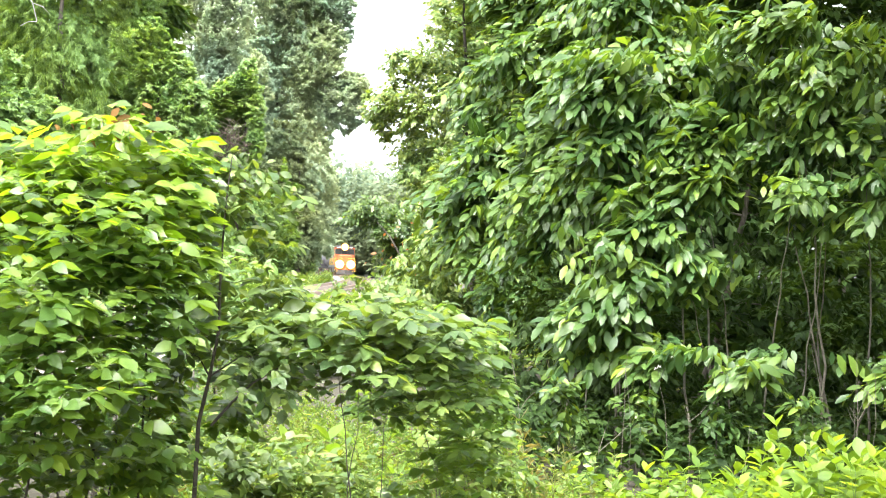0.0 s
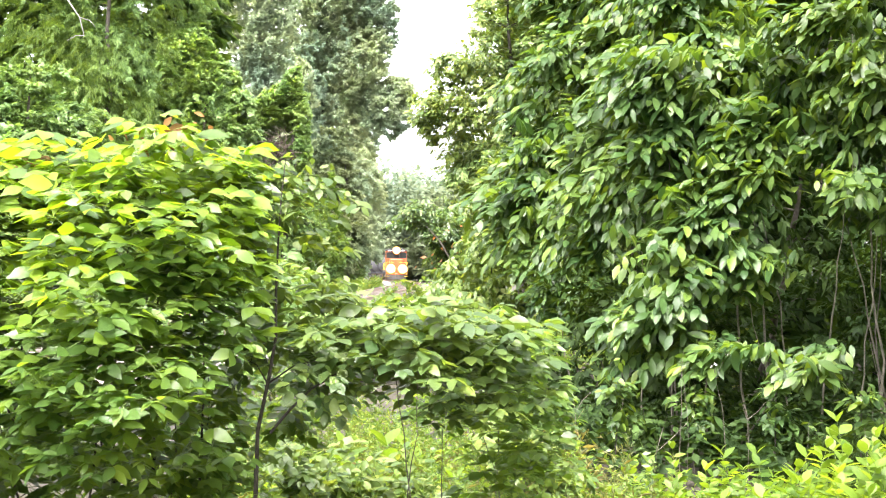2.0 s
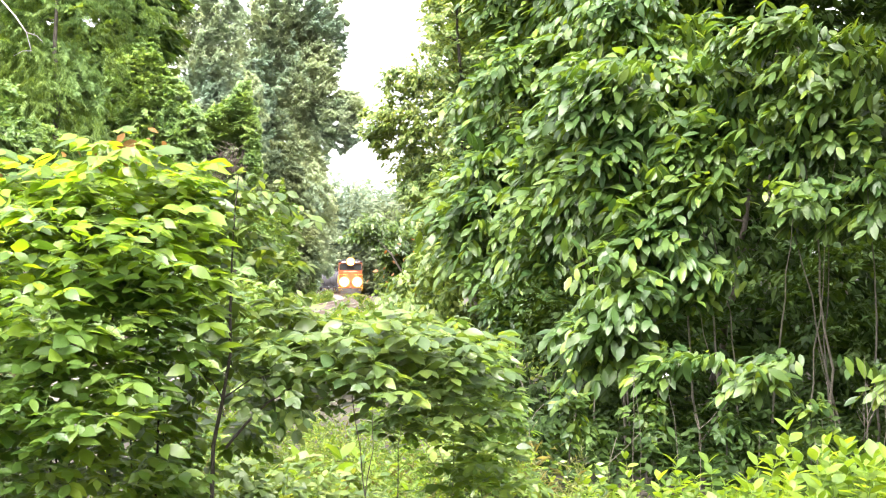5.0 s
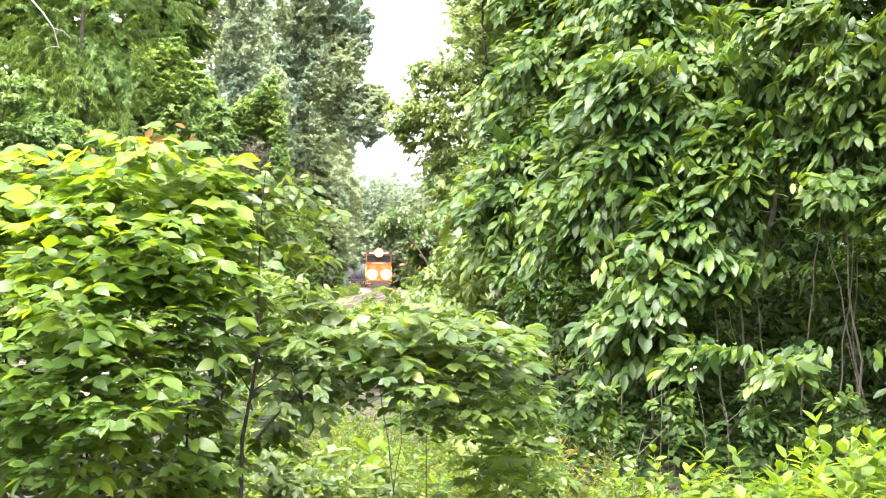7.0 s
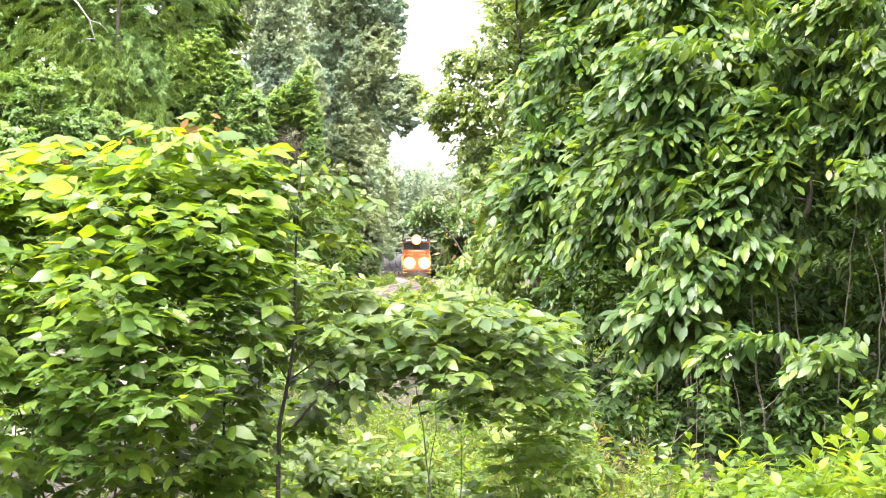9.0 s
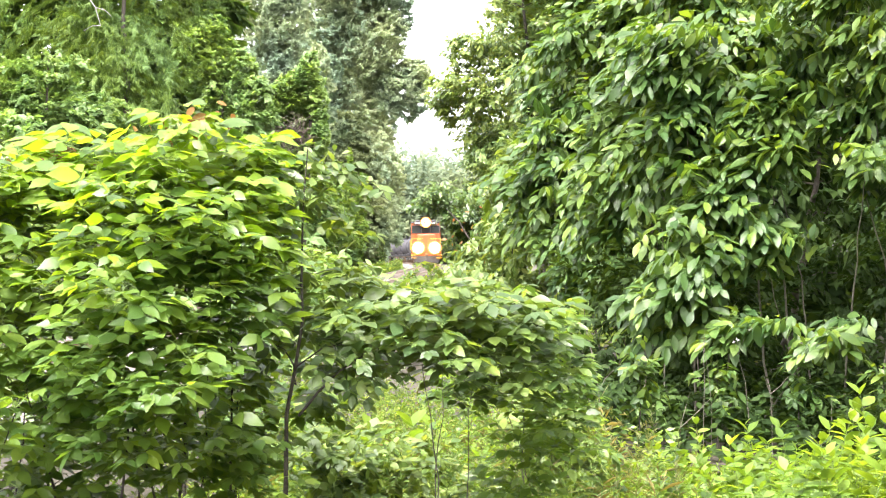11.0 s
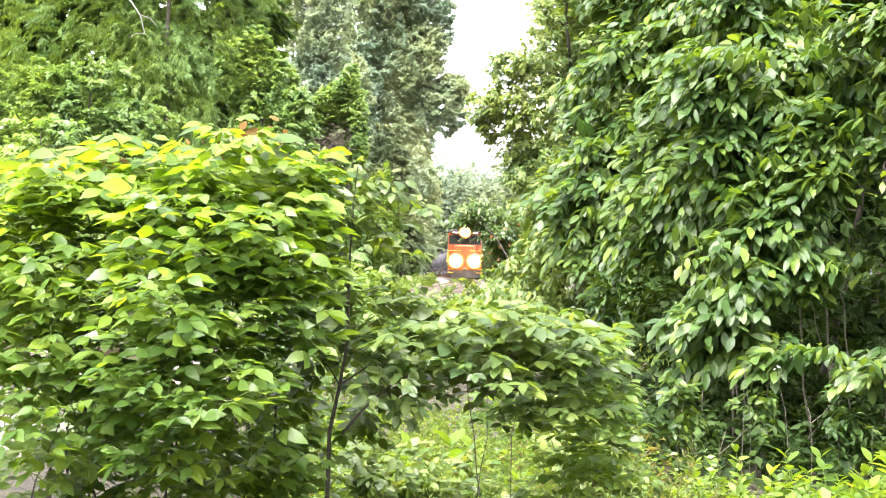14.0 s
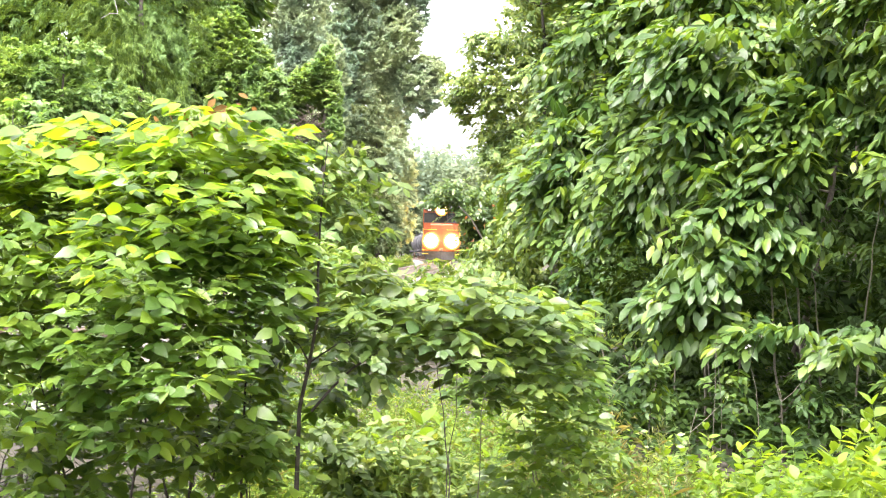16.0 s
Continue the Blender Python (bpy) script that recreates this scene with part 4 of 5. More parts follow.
plant("compound_leaved_sapling", "tall leafy sapling beside the ballast", "sapling", (-2.5, 8.2),
      [(-2.5, 8.2, 1.8, 0.55, 0.4, 0.45), (-2.4, 8.1, 1.1, 0.6, 0.4, 0.55), (-2.2, 8.1, 0.75, 0.5, 0.4, 0.2)],
      260, LEAF_SAPLING, 4, 0.22, 0.12, stems=((0, 0), (0.12, 0.1), (-0.15, 0.05)), trunk=0.018, droop=0.4, flat=0.9, turn=(0, -0.4, 0), compound=3, shapes=SIMPLE_LEAF, seed=46, group=SAPLINGS, shell=0.4)
plant("verge_shrub", "leafy shrub on the verge hiding the track bed", "shrub", (-1.0, 10.6),
      [(-1.3, 10.6, 1.15, 0.7, 0.45, 0.4), (-0.5, 10.9, 1.2, 0.5, 0.4, 0.35), (0.1, 11.4, 1.0, 0.5, 0.4, 0.35), (-1.2, 11.0, 1.5, 0.5, 0.4, 0.3)], 480, LEAF_PALE, 10, 0.25, 0.11, trunk=0.015, seed=47, droop=0.4, flat=1.0, shell=0.3)
plant("verge_shrub", "leafy shrub on the verge hiding the track bed", "shrub", (-0.6, 20),
      [(-1.1, 20, 0.95, 0.9, 0.6, 0.5), (-0.15, 20.5, 1.1, 0.65, 0.6, 0.5), (-2.2, 21, 0.9, 0.8, 0.6, 0.5)], 420, LEAF_SMALL, 10, 0.3, 0.13, shapes=SIMPLE_LEAF, trunk=0.015, seed=48, droop=0.4, flat=1.0, shell=0.3)
# Young leaves start below the tips here, to paint the upper crown lighter.
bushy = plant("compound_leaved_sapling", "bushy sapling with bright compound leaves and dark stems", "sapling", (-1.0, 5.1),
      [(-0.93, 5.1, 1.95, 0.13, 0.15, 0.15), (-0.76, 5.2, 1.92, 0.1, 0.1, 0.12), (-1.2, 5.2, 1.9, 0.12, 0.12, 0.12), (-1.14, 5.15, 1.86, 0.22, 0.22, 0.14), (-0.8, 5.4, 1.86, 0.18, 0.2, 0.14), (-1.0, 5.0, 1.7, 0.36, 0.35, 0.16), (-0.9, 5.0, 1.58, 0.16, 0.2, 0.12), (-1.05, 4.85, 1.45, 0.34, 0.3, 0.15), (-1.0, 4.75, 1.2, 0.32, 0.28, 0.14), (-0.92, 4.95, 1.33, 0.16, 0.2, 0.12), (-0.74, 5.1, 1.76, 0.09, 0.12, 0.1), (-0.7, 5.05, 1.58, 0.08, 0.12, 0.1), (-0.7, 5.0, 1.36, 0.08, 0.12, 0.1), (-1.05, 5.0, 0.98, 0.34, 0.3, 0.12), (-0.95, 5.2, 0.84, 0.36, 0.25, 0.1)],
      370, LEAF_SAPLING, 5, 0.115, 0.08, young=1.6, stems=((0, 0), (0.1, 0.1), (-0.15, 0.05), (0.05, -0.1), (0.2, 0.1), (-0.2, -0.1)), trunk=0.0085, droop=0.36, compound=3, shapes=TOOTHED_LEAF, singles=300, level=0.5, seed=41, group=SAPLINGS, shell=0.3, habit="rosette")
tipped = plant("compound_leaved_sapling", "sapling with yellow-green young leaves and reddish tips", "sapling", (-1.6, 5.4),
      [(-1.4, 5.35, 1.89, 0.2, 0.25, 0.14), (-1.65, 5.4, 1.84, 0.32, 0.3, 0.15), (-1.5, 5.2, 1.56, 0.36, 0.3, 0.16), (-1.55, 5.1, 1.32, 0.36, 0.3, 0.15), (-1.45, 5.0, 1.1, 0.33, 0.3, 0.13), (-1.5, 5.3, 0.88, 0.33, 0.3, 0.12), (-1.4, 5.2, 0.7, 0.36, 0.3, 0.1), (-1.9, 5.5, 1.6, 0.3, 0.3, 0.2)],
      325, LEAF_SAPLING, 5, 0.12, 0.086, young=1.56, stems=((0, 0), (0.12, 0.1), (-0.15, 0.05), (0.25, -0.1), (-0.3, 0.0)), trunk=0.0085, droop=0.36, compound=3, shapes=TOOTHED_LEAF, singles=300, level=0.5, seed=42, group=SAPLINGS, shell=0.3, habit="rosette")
_rng = np.random.default_rng(12)
for _ob, _c in ((bushy, (-0.93, 5.06, 2.08)), (tipped, (-1.42, 5.36, 1.97))):
    _dp = np.array(_c) - np.array(_ob.matrix_basis.translation) + _rng.normal(0, 1, (20, 3)) * (0.09, 0.07, 0.035)
    mesh_part("reddish_growth", leaf_mesh("reddish_growth", (_dp, unit(_rng.normal(0, 1, (20, 3)) * (1, 1, 0.4)), unit(_rng.normal(0, 0.4, (20, 3)) + (0, -0.4, 0.8)), _rng.uniform(0.03, 0.06, 20)), OVAL_LEAF[0]), LEAF_RED, _ob, "reddish young leaf tips", "stuff")
plant("compound_leaved_sapling", "low leafy sapling with bright compound leaves beside a slender sapling", "sapling", (-0.78, 5.4),
      [(-0.8, 5.4, 1.15, 0.14, 0.14, 0.12), (-0.8, 5.4, 0.95, 0.15, 0.14, 0.12), (-0.6, 5.75, 1.0, 0.2, 0.15, 0.12)],
      55, LEAF_SAPLING, 5, 0.085, 0.07, stems=((0, 0), (0.06, 0.05)), trunk=0.007, droop=0.4, compound=3, shapes=TOOTHED_LEAF, singles=150, level=0.4, seed=50, group=SAPLINGS, shell=0.2, habit="rosette")
slender = plant("slender_sapling", "slender sapling with a dark bare trunk and small leaves", "sapling", (-0.67, 5.2),
      [(-0.52, 5.25, 1.88, 0.14, 0.14, 0.15), (-0.36, 5.22, 1.86, 0.13, 0.14, 0.12), (-0.5, 5.42, 1.62, 0.3, 0.16, 0.19), (-0.42, 5.48, 1.4, 0.34, 0.14, 0.2), (-0.3, 5.1, 1.2, 0.2, 0.2, 0.13), (-0.72, 5.36, 1.3, 0.14, 0.12, 0.16)],
      140, LEAF_SMALL, 6, 0.15, 0.064, stems=((0, 0),), tops=[(-0.51, 5.2, 1.99)], bow=0.05, trunk=0.013, droop=0.4, flat=0.8, turn=(0, -0.35, 0), shapes=OVAL_LEAF, singles=300, level=0.3, seed=43, group=SAPLINGS, shell=0.3)
mesh_part("fork", tubes("fork", [[(np.array(q), r) for q, r in (((0.125, 0, 1.06), 0.006), ((0.2, -0.02, 1.15), 0.005), ((0.27, -0.03, 1.22), 0.004), ((0.38, -0.05, 1.29), 0.0025))]], 5), BARK_DARK, slender)
plant("spreading_sapling", "spreading sapling with broad level leaves in front of the track", "sapling", (0.0, 5.6),
      [(-0.14, 5.25, 1.4, 0.34, 0.3, 0.12), (0.12, 5.5, 1.365, 0.34, 0.3, 0.14), (-0.02, 5.2, 1.24, 0.3, 0.25, 0.12), (0.16, 5.4, 1.2, 0.3, 0.25, 0.14), (-0.34, 5.5, 1.26, 0.24, 0.2, 0.13)],
      135, LEAF_SMALL, 5, 0.11, 0.073, bark=BARK_GREY, stems=((0, 0), (0.1, 0.1), (-0.1, 0.1)), trunk=0.0045, droop=0.28, compound=3, shapes=OVAL_LEAF, singles=300, level=0.3, seed=44, group=SAPLINGS, shell=0.2, tiers=0.1, habit="rosette")
plant("spreading_sapling", "low bright sapling with toothed leaves above the weeds", "sapling", (0.36, 6.3),
      [(0.32, 6.1, 1.28, 0.2, 0.3, 0.13), (0.42, 6.1, 1.05, 0.2, 0.3, 0.13), (0.16, 6.0, 1.06, 0.22, 0.3, 0.1), (0.4, 5.9, 0.84, 0.2, 0.3, 0.12), (0.3, 5.8, 0.68, 0.2, 0.25, 0.1)],
      130, LEAF_SAPLING, 5, 0.1, 0.066, bark=BARK_GREY, stems=((0, 0), (0.08, 0.05), (0.15, 0.1)), trunk=0.005, droop=0.3, compound=3, shapes=TOOTHED_LEAF, singles=250, level=0.4, seed=49, group=SAPLINGS, shell=0.2, habit="rosette")

for _k, (_x, _y, _z) in enumerate(((0.5, 7.4, 0.75), (0.45, 8.2, 0.9), (-0.35, 6.5, 0.68), (-0.55, 6.2, 0.72), (-0.1, 6.8, 0.6))):
    plant("low_seedling", "low seedling with mid-green leaves among the weeds", "seedling", (_x, _y),
          [(_x, _y, _z, 0.26, 0.2, 0.2), (_x + 0.15, _y, _z - 0.2, 0.25, 0.2, 0.15)], 90, LEAF_EDGE, 8, 0.16, 0.075, bark=STEM_GREEN, trunk=0.004, seed=80 + _k, droop=0.3, face=0.25, turn=(0, -0.3, 0), shapes=OVAL_LEAF, shell=0.2, group="seedlings among the weeds")

# ---- weeds ----
def weed(seed, tall, leaf, size, pairs):
    """An upright stalk with pairs of broad leaves."""
    rng = np.random.default_rng(seed)
    ob = thing("broadleaf_weed", (0, 0, 0), "bright lime-green broadleaf weed in the sunlit verge", "weed", "broadleaf weeds")
    q = np.linspace(0, 1, 7)
    bend = rng.normal(0, 0.06, 2)
    line = np.stack([bend[0] * q ** 2, bend[1] * q ** 2, tall * q], -1)
    mesh_part("stalk", tubes("stalk", [list(zip(line, 0.005 * (1 - 0.7 * q)))], 5), STEM_GREEN, ob)
    for k in range(pairs):
        h = 0.3 + 0.7 * k / (pairs - 1)
        for s in (0, 1):
            ang = k * 2.2 + s * np.pi + rng.normal(0, 0.4)
            lift = rng.uniform(0.2, 0.85) + (0.9 if k == pairs - 1 else 0)
            a = unit(np.array([[np.cos(ang), np.sin(ang), lift]]))
            p = np.array([[bend[0] * h * h, bend[1] * h * h, tall * h]])
            n = unit(np.array([[0, 0, 1.0]]) + rng.normal(0, 0.25, (1, 3)))
            length = np.array([size * rng.uniform(0.7, 1.15) * (1.1 - 0.45 * abs(h - 0.6))])
            mesh_part("leaf", leaf_mesh("leaf", (p, a, n, length), OVAL_LEAF[(k + s) % 3]), leaf, ob)
    return ob


def dead_branch():
    ob = thing("dead_branch", (-10.6, 43.4, 8.6), "bare bleached dead branch hanging from the conifer", "branch")
    p = [np.array(q, float) for q in ((-0.9, 0.6, 1.6), (-0.35, 0, 1.05), (0.0, 0, 0.55), (0.15, 0, 0.0), (0.5, 0, 0.25), (-0.35, 0, -0.15))]
    mesh_part("limb", tubes("limb", [[(p[0], 0.03), (p[1], 0.022), (p[2], 0.017), (p[3], 0.009)]], 6), BARK_BLEACHED, ob)
    mesh_part("side_twig", tubes("side_twig", [[(p[2], 0.014), ((p[2] + p[4]) / 2 + (0.05, 0, 0.06), 0.01), (p[4], 0.005)]], 5), BARK_BLEACHED, ob)
    mesh_part("side_twig", tubes("side_twig", [[(p[3], 0.012), (p[5] * 0.5 + p[3] * 0.5 + (0, 0, 0.07), 0.009), (p[5], 0.006)]], 5), BARK_BLEACHED, ob)


dead_branch()


def verge():
    rng = np.random.default_rng(91)
    kinds = [weed(100 + k, rng.uniform(0.66, 0.86), LEAF_WEED, rng.uniform(0.125, 0.165), int(rng.integers(6, 9))) for k in range(6)]
    spots = [(rng.uniform(0.7, 3.7), rng.uniform(7.0, 9.6)) for _ in range(150)] + [(rng.uniform(-0.85, 0.7), rng.uniform(6.9, 9.0)) for _ in range(45)]
    spots = [q for k, q in enumerate(spots) if k < 6 or k % 2 or not 0.75 < q[0] * 8 / q[1] < 1.7]
    for i, (x, y) in enumerate(spots):
        m = pose(x, y, float(rise(x, y)) - 0.02, rng.normal(0, 5), rng.normal(0, 5), rng.uniform(0, 360)) @ Matrix.Scale(rng.uniform(0.75, 1.05) * float(np.interp(x * 8 / y, [-0.8, -0.2, 0.2, 0.6, 1.2, 1.7, 2.2, 3.0], [0.95, 0.95, 0.7, 0.7, 0.6, 0.66, 0.86, 0.96])), 4)
        if i < 6:
            kinds[i].matrix_basis = m
        else:
            ob = copy_thing(kinds[i % 6], m)
            ob.scale = m.to_scale()


def tufts(name, label, x0, x1, y0, y1, count, tall, leaf, width, blades, seed, keep=None, shape=None, level=0.0):
    """Grassy and feathery weeds over a stretch of ground."""
    rng = np.random.default_rng(seed)
    x, y = rng.uniform(x0, x1, count), rng.uniform(y0, y1, count)
    if keep is not None:
        ok = keep(x, y)
        x, y = x[ok], y[ok]
    base = np.stack([x, y, rise(x, y)], -1)
    h = tall * rng.uniform(0.5, 1.1, len(x))
    per = np.repeat(np.arange(len(x)), blades)
    k = len(per)
    u = rng.uniform(0.05, 1, k)
    lean = rng.normal(0, 0.12, (len(x), 2))
    p = base[per].copy()
    p[:, :2] += lean[per] * (u * h[per])[:, None]
    p[:, 2] += u * h[per]
    a = unit(np.stack([rng.normal(0, 0.8, k), rng.normal(0, 0.8, k), rng.uniform(0.1, 1.0, k) - level], -1))
    n = unit(rng.normal(0, 0.5, (k, 3)) + (0, 0, 0.7))
    length = tall * width * rng.uniform(0.5, 1.2, k) * (1.2 - 0.6 * u)
    me = leaf_mesh(name, (p, a, n, length), shape or clump_shape(0.24))
    me.materials.append(leaf)
    tagged(new(name, me), label, "weeds", kind="stuff")


verge()


def dry_stalks():
    rng = np.random.default_rng(61)
    for k in range(24):
        x, y = rng.uniform(1.0, 4.6), rng.uniform(10.2, 11.6)
        tall = rng.uniform(0.5, 1.2)
        ob = thing("dry_stalk", (x, y, float(rise(x, y)) - 0.02), "thin pale dry stalk before the dark thicket", "stalk", "dry stalks")
        q = np.linspace(0, 1, 6)
        bend = rng.normal(0, 0.13, 2)
        line = np.stack([bend[0] * q ** 1.6, bend[1] * q, tall * q], -1) + np.r_[np.zeros((1, 3)), rng.normal(0, 0.008, (5, 3))]
        mesh_part("stalk", tubes("stalk", [list(zip(line, 0.0027 * (1 - 0.5 * q)))], 5), BARK_PALE, ob)
        for _ in range(int(rng.integers(0, 3))):
            h = int(rng.integers(3, 5))
            end = line[h] + np.array([rng.normal(0, 0.12), rng.normal(0, 0.05), rng.uniform(0.1, 0.25)])
            if k % 4 == 0:
                near = end + rng.normal(0, 0.014, (14, 3)) * (1, 1, 0.5)
                mesh_part("flower_head", leaf_mesh("flower_head", (near, unit(rng.normal(0, 1, (14, 3))), unit(rng.normal(0, 0.4, (14, 3)) + (0, -0.5, 0.8)), rng.uniform(0.01, 0.018, 14)), OVAL_LEAF[0]), PAINT_WHITE, ob, "small whitish flower head")
            mesh_part("side_shoot", tubes("side_shoot", [[(line[h], 0.0025), ((line[h] + end) / 2 + rng.normal(0, 0.01, 3), 0.002), (end, 0.0015)]], 4), BARK_PALE, ob)


dry_stalks()
# Short seedlings stand deeper and take the dark leaf colour as painted shade.
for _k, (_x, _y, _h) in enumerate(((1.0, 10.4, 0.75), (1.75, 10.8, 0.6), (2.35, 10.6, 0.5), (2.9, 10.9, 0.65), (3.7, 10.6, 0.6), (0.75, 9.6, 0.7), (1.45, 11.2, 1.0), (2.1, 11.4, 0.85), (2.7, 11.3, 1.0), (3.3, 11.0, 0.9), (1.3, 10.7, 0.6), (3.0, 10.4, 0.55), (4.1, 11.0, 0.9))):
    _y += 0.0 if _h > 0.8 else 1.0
    plant("forest_seedling", "small seedling at the thicket's foot, painted dark for shade when short", "seedling", (_x, _y),
          [(_x, _y, _h * 0.8, 0.22, 0.2, 0.14), (_x + 0.1, _y, _h * 0.5, 0.25, 0.2, 0.14)], 24, LEAF_BIG if _h > 0.8 else LEAF_PAINTED_SHADE, 8, 0.22, 0.115, turn=(0, -0.3, 0), trunk=0.006, seed=70 + _k, droop=0.5, shell=0.3, group="seedlings at the thicket's foot")
tufts("feathery_weeds", "tall feathery yellow-green weeds on the verge", -1.3, 0.95, 5.7, 11.0, 850, 0.75, LEAF_GRASS, 0.085, 80, 92, lambda x, y: np.random.default_rng(6).uniform(0, 1, len(x)) < np.interp(x, [-0.6, 0.85], [1, 0.45]))
tufts("mixed_weeds", "mid-green leafy weeds mixed through the feathery ones", -1.1, 1.0, 6.3, 9.5, 420, 0.72, LEAF_WEED, 0.1, 32, 101, lambda x, y: np.sin(5.1 * x + 1.0) + np.sin(3.3 * y + 2 * x) > -0.5, SIMPLE_LEAF[1], 0.2)
tufts("shaded_weeds", "darker leafy weeds between the bright ones", -0.9, 1.2, 6.2, 9.0, 260, 0.66, LEAF_SMALL, 0.11, 26, 102, lambda x, y: np.sin(4.3 * x + 2.0) + np.sin(2.9 * y - 2 * x) > 0.0, SIMPLE_LEAF[0], 0.35)
tufts("grey_brush", "fine grey-green brush among the bright weeds", -0.2, 1.3, 6.9, 8.6, 90, 0.72, LEAF_BRUSH, 0.09, 70, 99, None, clump_shape(0.16), -0.3)
tufts("dry_grass", "straw-coloured dry grass among the weeds", -1.2, 1.1, 6.8, 10.5, 200, 0.6, LEAF_STRAW, 0.3, 16, 97, None, clump_shape(0.05), 0.0)
tufts("verge_weeds", "dense bright green weeds below the broadleaf stalks", 0.6, 4.2, 6.6, 9.8, 1000, 0.34, LEAF_WEED, 0.34, 14, 95, lambda x, y: (x * 8 / y > 1.75) | (np.random.default_rng(7).uniform(0, 1, len(x)) < 0.8), SIMPLE_LEAF[0], 0.3)
tufts("understorey_leaves", "dark low leaves on the floor of the wood", 0.7, 9, 10.2, 19, 1900, 0.6, LEAF_PAINTED_SHADE, 0.24, 12, 96, None, SIMPLE_LEAF[0], 0.6)
tufts("wood_floor_brush", "dark brush on the floor of the wood", 3.5, 30, 21, 60, 1500, 1.7, LEAF_PAINTED_SHADE, 0.3, 18, 98, None, clump_shape(0.6), 0.5)
tufts("ground_weeds", "low mixed green weeds covering the ground", -6, 6, -5, 16, 3200, 0.3, LEAF_WEED, 0.3, 12, 93, lambda x, y: (np.abs(x - track_x(y)) > 3.3) & ((x < 0.8) | (y < 10.2)))
tufts("bank_weeds", "pale green weeds along the railway bank", -14, 5, 20, 150, 3600, 0.9, LEAF_GRASS, 0.45, 13, 94, lambda x, y: np.abs(x - track_x(y)) > 2.5)


# ---- the train ----
def bogie(parent, y, axles, r=0.5, gauge=0.75):
    bm = bmesh.new()
    for s in (-1, 1):
        box(bm, s * 1.0 - 0.08, s * 1.0 + 0.08, y - 0.6 * axles - 0.35, y + 0.6 * axles + 0.35, 0.42, 0.72, 0.03)
    box(bm, -1.0, 1.0, y - 0.3, y + 0.3, 0.5, 0.85, 0.03)
    truck = part("bogie", bm, PAINT_BLACK, parent)
    for k in range(axles):
        ya = y + (k - (axles - 1) / 2) * 1.5
        bm = bmesh.new()
        for s in (-1, 1):
            rod(bm, (s * (gauge - 0.07), ya, r), (s * (gauge + 0.07), ya, r), r, sides=24)
        rod(bm, (-gauge, ya, r), (gauge, ya, r), 0.08)
        part("wheelset", bm, STEEL, truck)


# Lens, bowl and rim are oversized to imitate the lamp's glare.
def lamp(parent, name, x, y, z, r, label):
    bm = bmesh.new()
    rod(bm, (x, y + 0.25, z), (x, y + 0.05, z), r * 0.8, r * 1.38, 32)
    shell = part(name, bm, PAINT_BLACK, parent, label)
    bm = bmesh.new()
    rod(bm, (x, y + 0.05, z), (x, y + 0.03, z), r * 1.36, r * 1.36, 32)
    part("rim", bm, RIM_GLOW, shell, "glowing ring that imitates the lamp's amber halo")
    bm = bmesh.new()
    rod(bm, (x, y + 0.03, z), (x, y + 0.015, z), r * 1.2, r * 1.2, 32)
    part("reflector", bm, REFLECTOR, shell, "glowing disc that imitates the lamp's yellow halo")
    bm = bmesh.new()
    bmesh.ops.create_uvsphere(bm, u_segments=18, v_segments=8, radius=r, matrix=Matrix.Translation((x, y - 0.1, z)) @ Matrix.Diagonal((1, 0.8, 1, 1)))
    part("lens", bm, LAMP_GLASS, shell, "bright warm lamp lens")


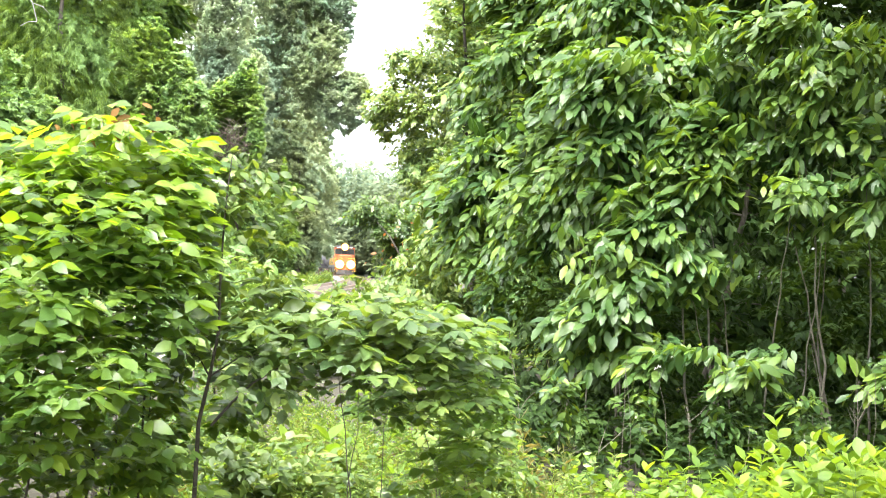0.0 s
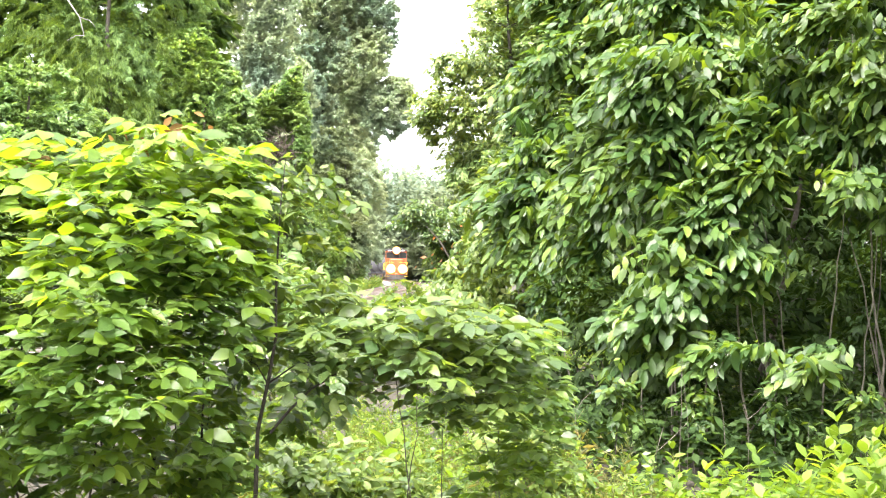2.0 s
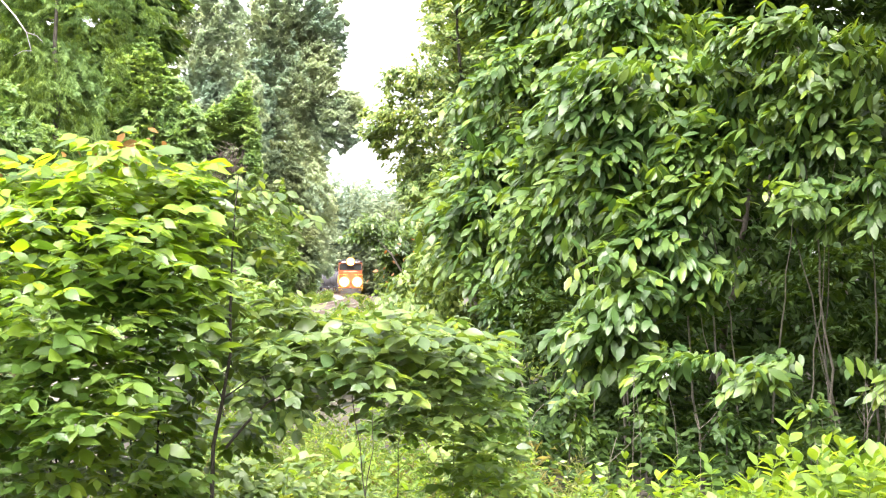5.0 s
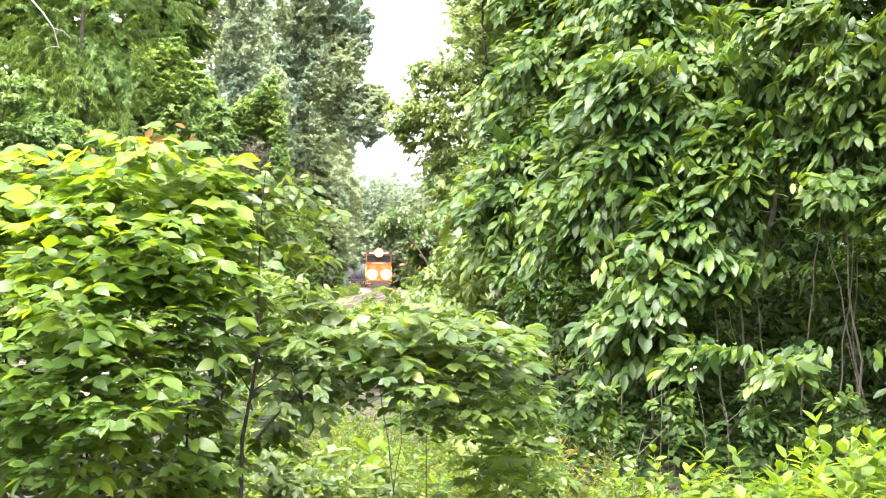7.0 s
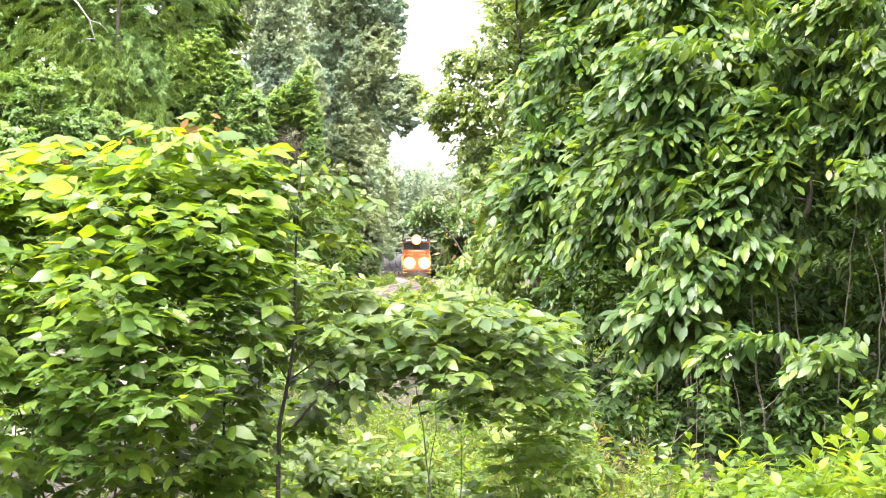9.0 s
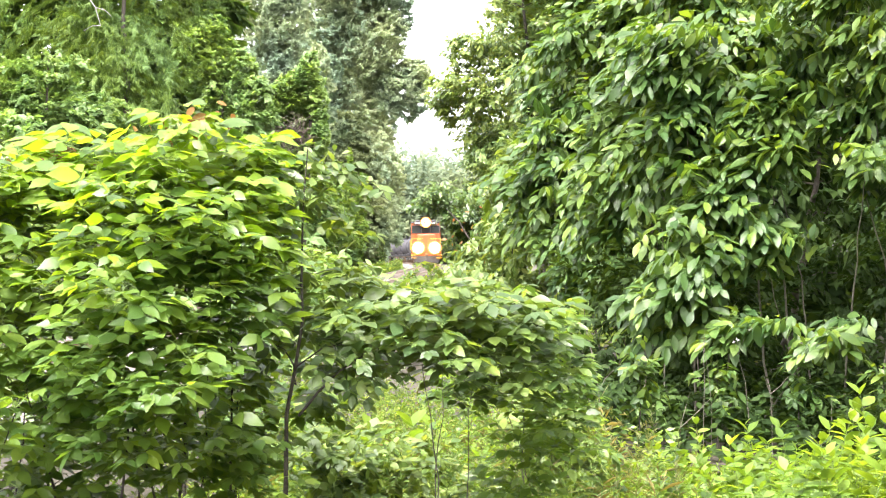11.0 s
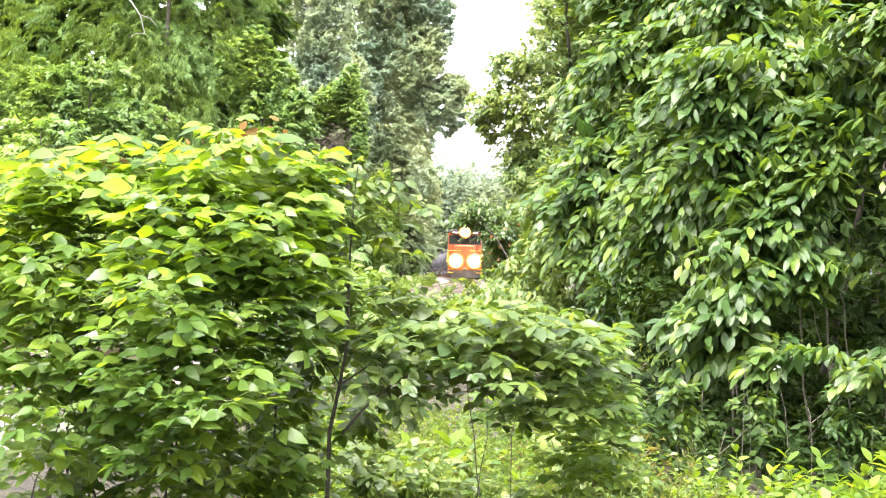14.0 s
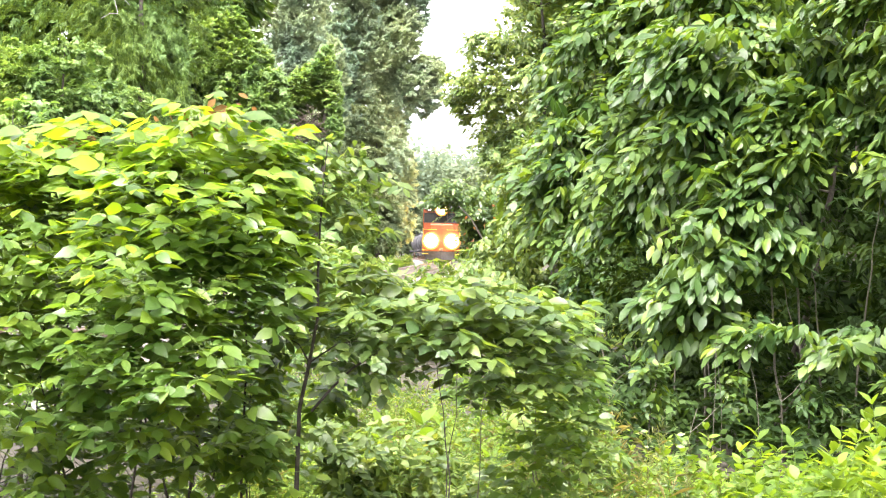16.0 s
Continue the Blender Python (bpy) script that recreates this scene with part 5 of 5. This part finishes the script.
def locomotive():
    """Front towards -y, the front coupler at y = 0."""
    ob = thing("locomotive", (0, 0, 0), "orange diesel locomotive approaching with three lamps lit", "locomotive")
    bm = bmesh.new()
    box(bm, -1.5, 1.5, 0.9, 17.4, 1.15, 1.5, 0.04)
    part("frame", bm, PAINT_BLACK, ob)
    bm = bmesh.new()
    box(bm, -1.5, 1.5, 0.7, 0.95, 0.75, 1.62, 0.05)
    part("pilot", bm, PAINT_ORANGE, ob)
    bm = bmesh.new()
    v = [bm.verts.new(c) for c in ((-1.4, 0.72, 0.78), (1.4, 0.72, 0.78), (1.25, 0.68, 0.12), (-1.25, 0.68, 0.12), (0, 0.2, 0.78), (0, 0.15, 0.12))]
    for f in ((0, 3, 5, 4), (4, 5, 2, 1), (0, 4, 1), (3, 2, 5), (0, 1, 2, 3)):
        bm.faces.new([v[i] for i in f])
    part("snow_plough", bm, PAINT_BLACK, ob)
    bm = bmesh.new()
    box(bm, -0.15, 0.15, 0.0, 0.7, 0.78, 1.0, 0.05)
    part("coupler", bm, STEEL, ob)
    bm = bmesh.new()
    box(bm, -0.95, 0.95, 1.5, 3.0, 1.5, 3.0, 0.12)
    part("short_hood", bm, PAINT_ORANGE, ob, "orange short hood")
    bm = bmesh.new()
    box(bm, -1.5, 1.5, 3.0, 5.4, 1.5, 4.15, 0.08)
    cab = part("cab", bm, PAINT_ORANGE, ob, "orange crew cab")
    bm = bmesh.new()
    box(bm, -1.56, 1.56, 2.85, 5.55, 4.15, 4.3, 0.06)
    box(bm, -1.1, 1.1, 2.9, 5.5, 4.3, 4.45, 0.06)
    part("cab_roof", bm, PAINT_BLACK, cab, "black cab roof")
    for x0, x1 in ((-1.38, -0.5), (0.5, 1.38), (-0.42, 0.42)):
        bm = bmesh.new()
        box(bm, x0, x1, 2.96, 3.02, 3.15, 3.85, 0.02)
        pane = part("windscreen", bm, GLASS_DARK, cab, "dark windscreen pane")
        bm = bmesh.new()
        for a, b, c, d in ((x0 - 0.05, x0, 3.1, 3.9), (x1, x1 + 0.05, 3.1, 3.9), (x0, x1, 3.85, 3.9), (x0, x1, 3.1, 3.15)):
            box(bm, a, b, 2.94, 3.0, c, d)
        part("frame", bm, PAINT_BLACK, pane)
    for s in (-1, 1):
        bm = bmesh.new()
        box(bm, s * 1.51 - 0.02, s * 1.51 + 0.02, 3.5, 4.9, 3.05, 3.85, 0.01)
        part("side_window", bm, GLASS_DARK, cab)
    bm = bmesh.new()
    box(bm, -0.45, 0.45, 2.75, 2.98, 3.98, 4.42, 0.06)
    part("headlamp_housing", bm, PAINT_BLACK, ob)
    for s in (-1, 1):
        bm = bmesh.new()
        box(bm, s * 0.85 - 0.36, s * 0.85 + 0.36, 2.8, 2.95, 4.0, 4.28, 0.02)
        board = part("number_board", bm, PAINT_GREY, ob, "dark number board with pale bars")
        for k in range(4):
            bm = bmesh.new()
            box(bm, s * 0.85 - 0.26 + 0.15 * k, s * 0.85 - 0.17 + 0.15 * k, 2.785, 2.8, 4.06, 4.22)
            part("bar", bm, PAINT_WHITE, board)
    lamp(ob, "headlamp", 0, 2.5, 4.2, 0.42, "lit twin headlamp over the cab")
    lamp(ob, "ditch_lamp", -0.82, 0.5, 1.6, 0.54, "lit ditch lamp on the pilot")
    lamp(ob, "ditch_lamp", 0.82, 0.5, 1.6, 0.54, "lit ditch lamp on the pilot")
    bm = bmesh.new()
    box(bm, -0.85, 0.85, 5.4, 16.6, 1.5, 3.95, 0.12)
    hood = part("long_hood", bm, PAINT_BLACK, ob, "sooty black long hood")
    for s in (-1, 1):
        for k in range(8):
            bm = bmesh.new()
            box(bm, s * 0.86 - 0.02, s * 0.86 + 0.02, 6.0 + k * 1.25, 7.05 + k * 1.25, 1.7, 3.5, 0.015)
            part("hood_door", bm, PAINT_BLACK, hood)
    for y in (8.5, 12.5):
        bm = bmesh.new()
        rod(bm, (0, y, 3.9), (0, y, 4.2), 0.55, sides=20)
        part("fan", bm, PAINT_GREY, hood)
    bm = bmesh.new()
    for x in (-0.12, 0.0, 0.12):
        rod(bm, (x, 4.6, 4.52), (x, 4.1, 4.52), 0.03, 0.09)
    box(bm, -0.2, 0.2, 4.5, 4.6, 4.42, 4.55)
    part("horn", bm, STEEL, ob)
    bm = bmesh.new()
    rod(bm, (-0.9, 9, 0.85), (0.9, 9, 0.85), 0.45, sides=16)
    box(bm, -1.3, 1.3, 7.6, 10.6, 0.45, 1.15, 0.1)
    part("fuel_tank", bm, PAINT_BLACK, ob)
    for s in (-1, 1):
        bm = bmesh.new()
        for k in range(9):
            y = 0.95 + k * 1.95
            rod(bm, (s * 1.46, y, 1.5), (s * 1.46, y, 2.5), 0.02, sides=6)
        rod(bm, (s * 1.46, 0.95, 2.5), (s * 1.46, 2.9, 2.5), 0.02, sides=6)
        rod(bm, (s * 1.46, 5.5, 2.5), (s * 1.46, 16.6, 2.5), 0.02, sides=6)
        part("handrail", bm, PAINT_YELLOW, ob, "yellow handrail")
        bm = bmesh.new()
        for k in range(3):
            box(bm, s * 1.28 - 0.25, s * 1.28 + 0.25, 0.7 - 0.08 * k, 0.98 - 0.08 * k, 1.15 - 0.3 * k, 1.2 - 0.3 * k)
        part("step", bm, PAINT_YELLOW, ob, "yellow step")
    bm = bmesh.new()
    rod(bm, (-1.46, 0.95, 2.5), (-0.4, 0.95, 2.5), 0.02, sides=6)
    rod(bm, (0.4, 0.95, 2.5), (1.46, 0.95, 2.5), 0.02, sides=6)
    part("handrail", bm, PAINT_YELLOW, ob, "yellow handrail")
    bogie(ob, 4.2, 2)
    bogie(ob, 13.6, 2)
    return ob


def tank_car():
    ob = thing("tank_car", (0, 0, 0), "dark grey railway tank car behind the locomotive", "tank car", "tank cars of the train")
    bm = bmesh.new()
    bmesh.ops.create_uvsphere(bm, u_segments=28, v_segments=14, radius=1.28, matrix=Matrix.Translation((0, 8, 2.35)) @ Matrix.Rotation(math.pi / 2, 4, "X"))
    for v in bm.verts:
        v.co.y = 8 + (5.7 if v.co.y > 8 else -5.7 if v.co.y < 8 else 0) + (v.co.y - 8) * 0.55
    tank = part("tank", bm, PAINT_GREY, ob)
    bm = bmesh.new()
    rod(bm, (0, 8, 3.55), (0, 8, 3.85), 0.4, sides=20)
    part("dome", bm, PAINT_GREY, tank)
    bm = bmesh.new()
    box(bm, -0.8, 0.8, 6.9, 9.1, 3.6, 3.65)
    for x in (-0.8, 0.8):
        for y in (6.9, 8.0, 9.1):
            rod(bm, (x, y, 3.62), (x, y, 4.2), 0.02, sides=6)
        rod(bm, (x, 6.9, 4.2), (x, 9.1, 4.2), 0.02, sides=6)
    part("walkway", bm, PAINT_BLACK, ob)
    bm = bmesh.new()
    box(bm, -0.35, 0.35, 0.6, 15.4, 0.95, 1.3, 0.03)
    box(bm, -1.45, 1.45, 0.55, 0.9, 0.95, 1.25, 0.03)
    box(bm, -1.45, 1.45, 15.1, 15.45, 0.95, 1.25, 0.03)
    part("frame", bm, PAINT_BLACK, ob)
    for y in (0.0, 15.4):
        bm = bmesh.new()
        box(bm, -0.13, 0.13, y, y + 0.6, 0.8, 1.0, 0.04)
        part("coupler", bm, STEEL, ob)
    bm = bmesh.new()
    for x in (-0.2, 0.2):
        rod(bm, (1.33, 8 + x, 1.1), (1.33, 8 + x, 3.6), 0.02, sides=6)
    for k in range(9):
        rod(bm, (1.33, 7.8, 1.3 + k * 0.27), (1.33, 8.2, 1.3 + k * 0.27), 0.015, sides=6)
    part("ladder", bm, PAINT_BLACK, ob)
    bogie(ob, 2.4, 2, 0.46)
    bogie(ob, 13.6, 2, 0.46)
    return ob


engine = locomotive()
tank_first = tank_car()
TRAIN = [(engine, 0.0, 17.8)]
for _k in range(6):
    TRAIN.append((tank_first if _k == 0 else copy_thing(tank_first, Matrix()), 18.2 + 16.3 * _k, 16.0))


def on_track(s, length):
    """The pose of a vehicle whose front stands s metres along the line."""
    y0, y1 = np.interp([s, s + length], _fs, _fy)
    a = Vector((float(track_x(y0)), float(y0), float(rail_z(y0))))
    b = Vector((float(track_x(y1)), float(y1), float(rail_z(y1))))
    d = b - a
    return pose(*a, math.degrees(math.atan2(d.z, d.y)), 0, math.degrees(math.atan2(-d.x, d.y)))


def motions():
    """The train comes nearer at a steady slow pace."""
    for ob, back, length in TRAIN:
        rows = []
        for k in range(17):
            t = float(k)
            start = float(np.interp(213.4 - 6.2 * t, _fy, _fs)) + back
            rows.append((t, on_track(start, length)))
        walk(ob, rows)
    # the slender sapling sways a little in the wind
    home = slender.matrix_basis.copy()
    walk(slender, [(t, home @ pose(0, 0, 0, 0, turn, 0)) for t, turn in ((0, 0.0), (3, 0.04), (4.2, 0.0), (6.6, -0.14), (8.8, 0.07), (11.5, 0.07), (14.2, -0.05), (16, 0.03))])


motions()
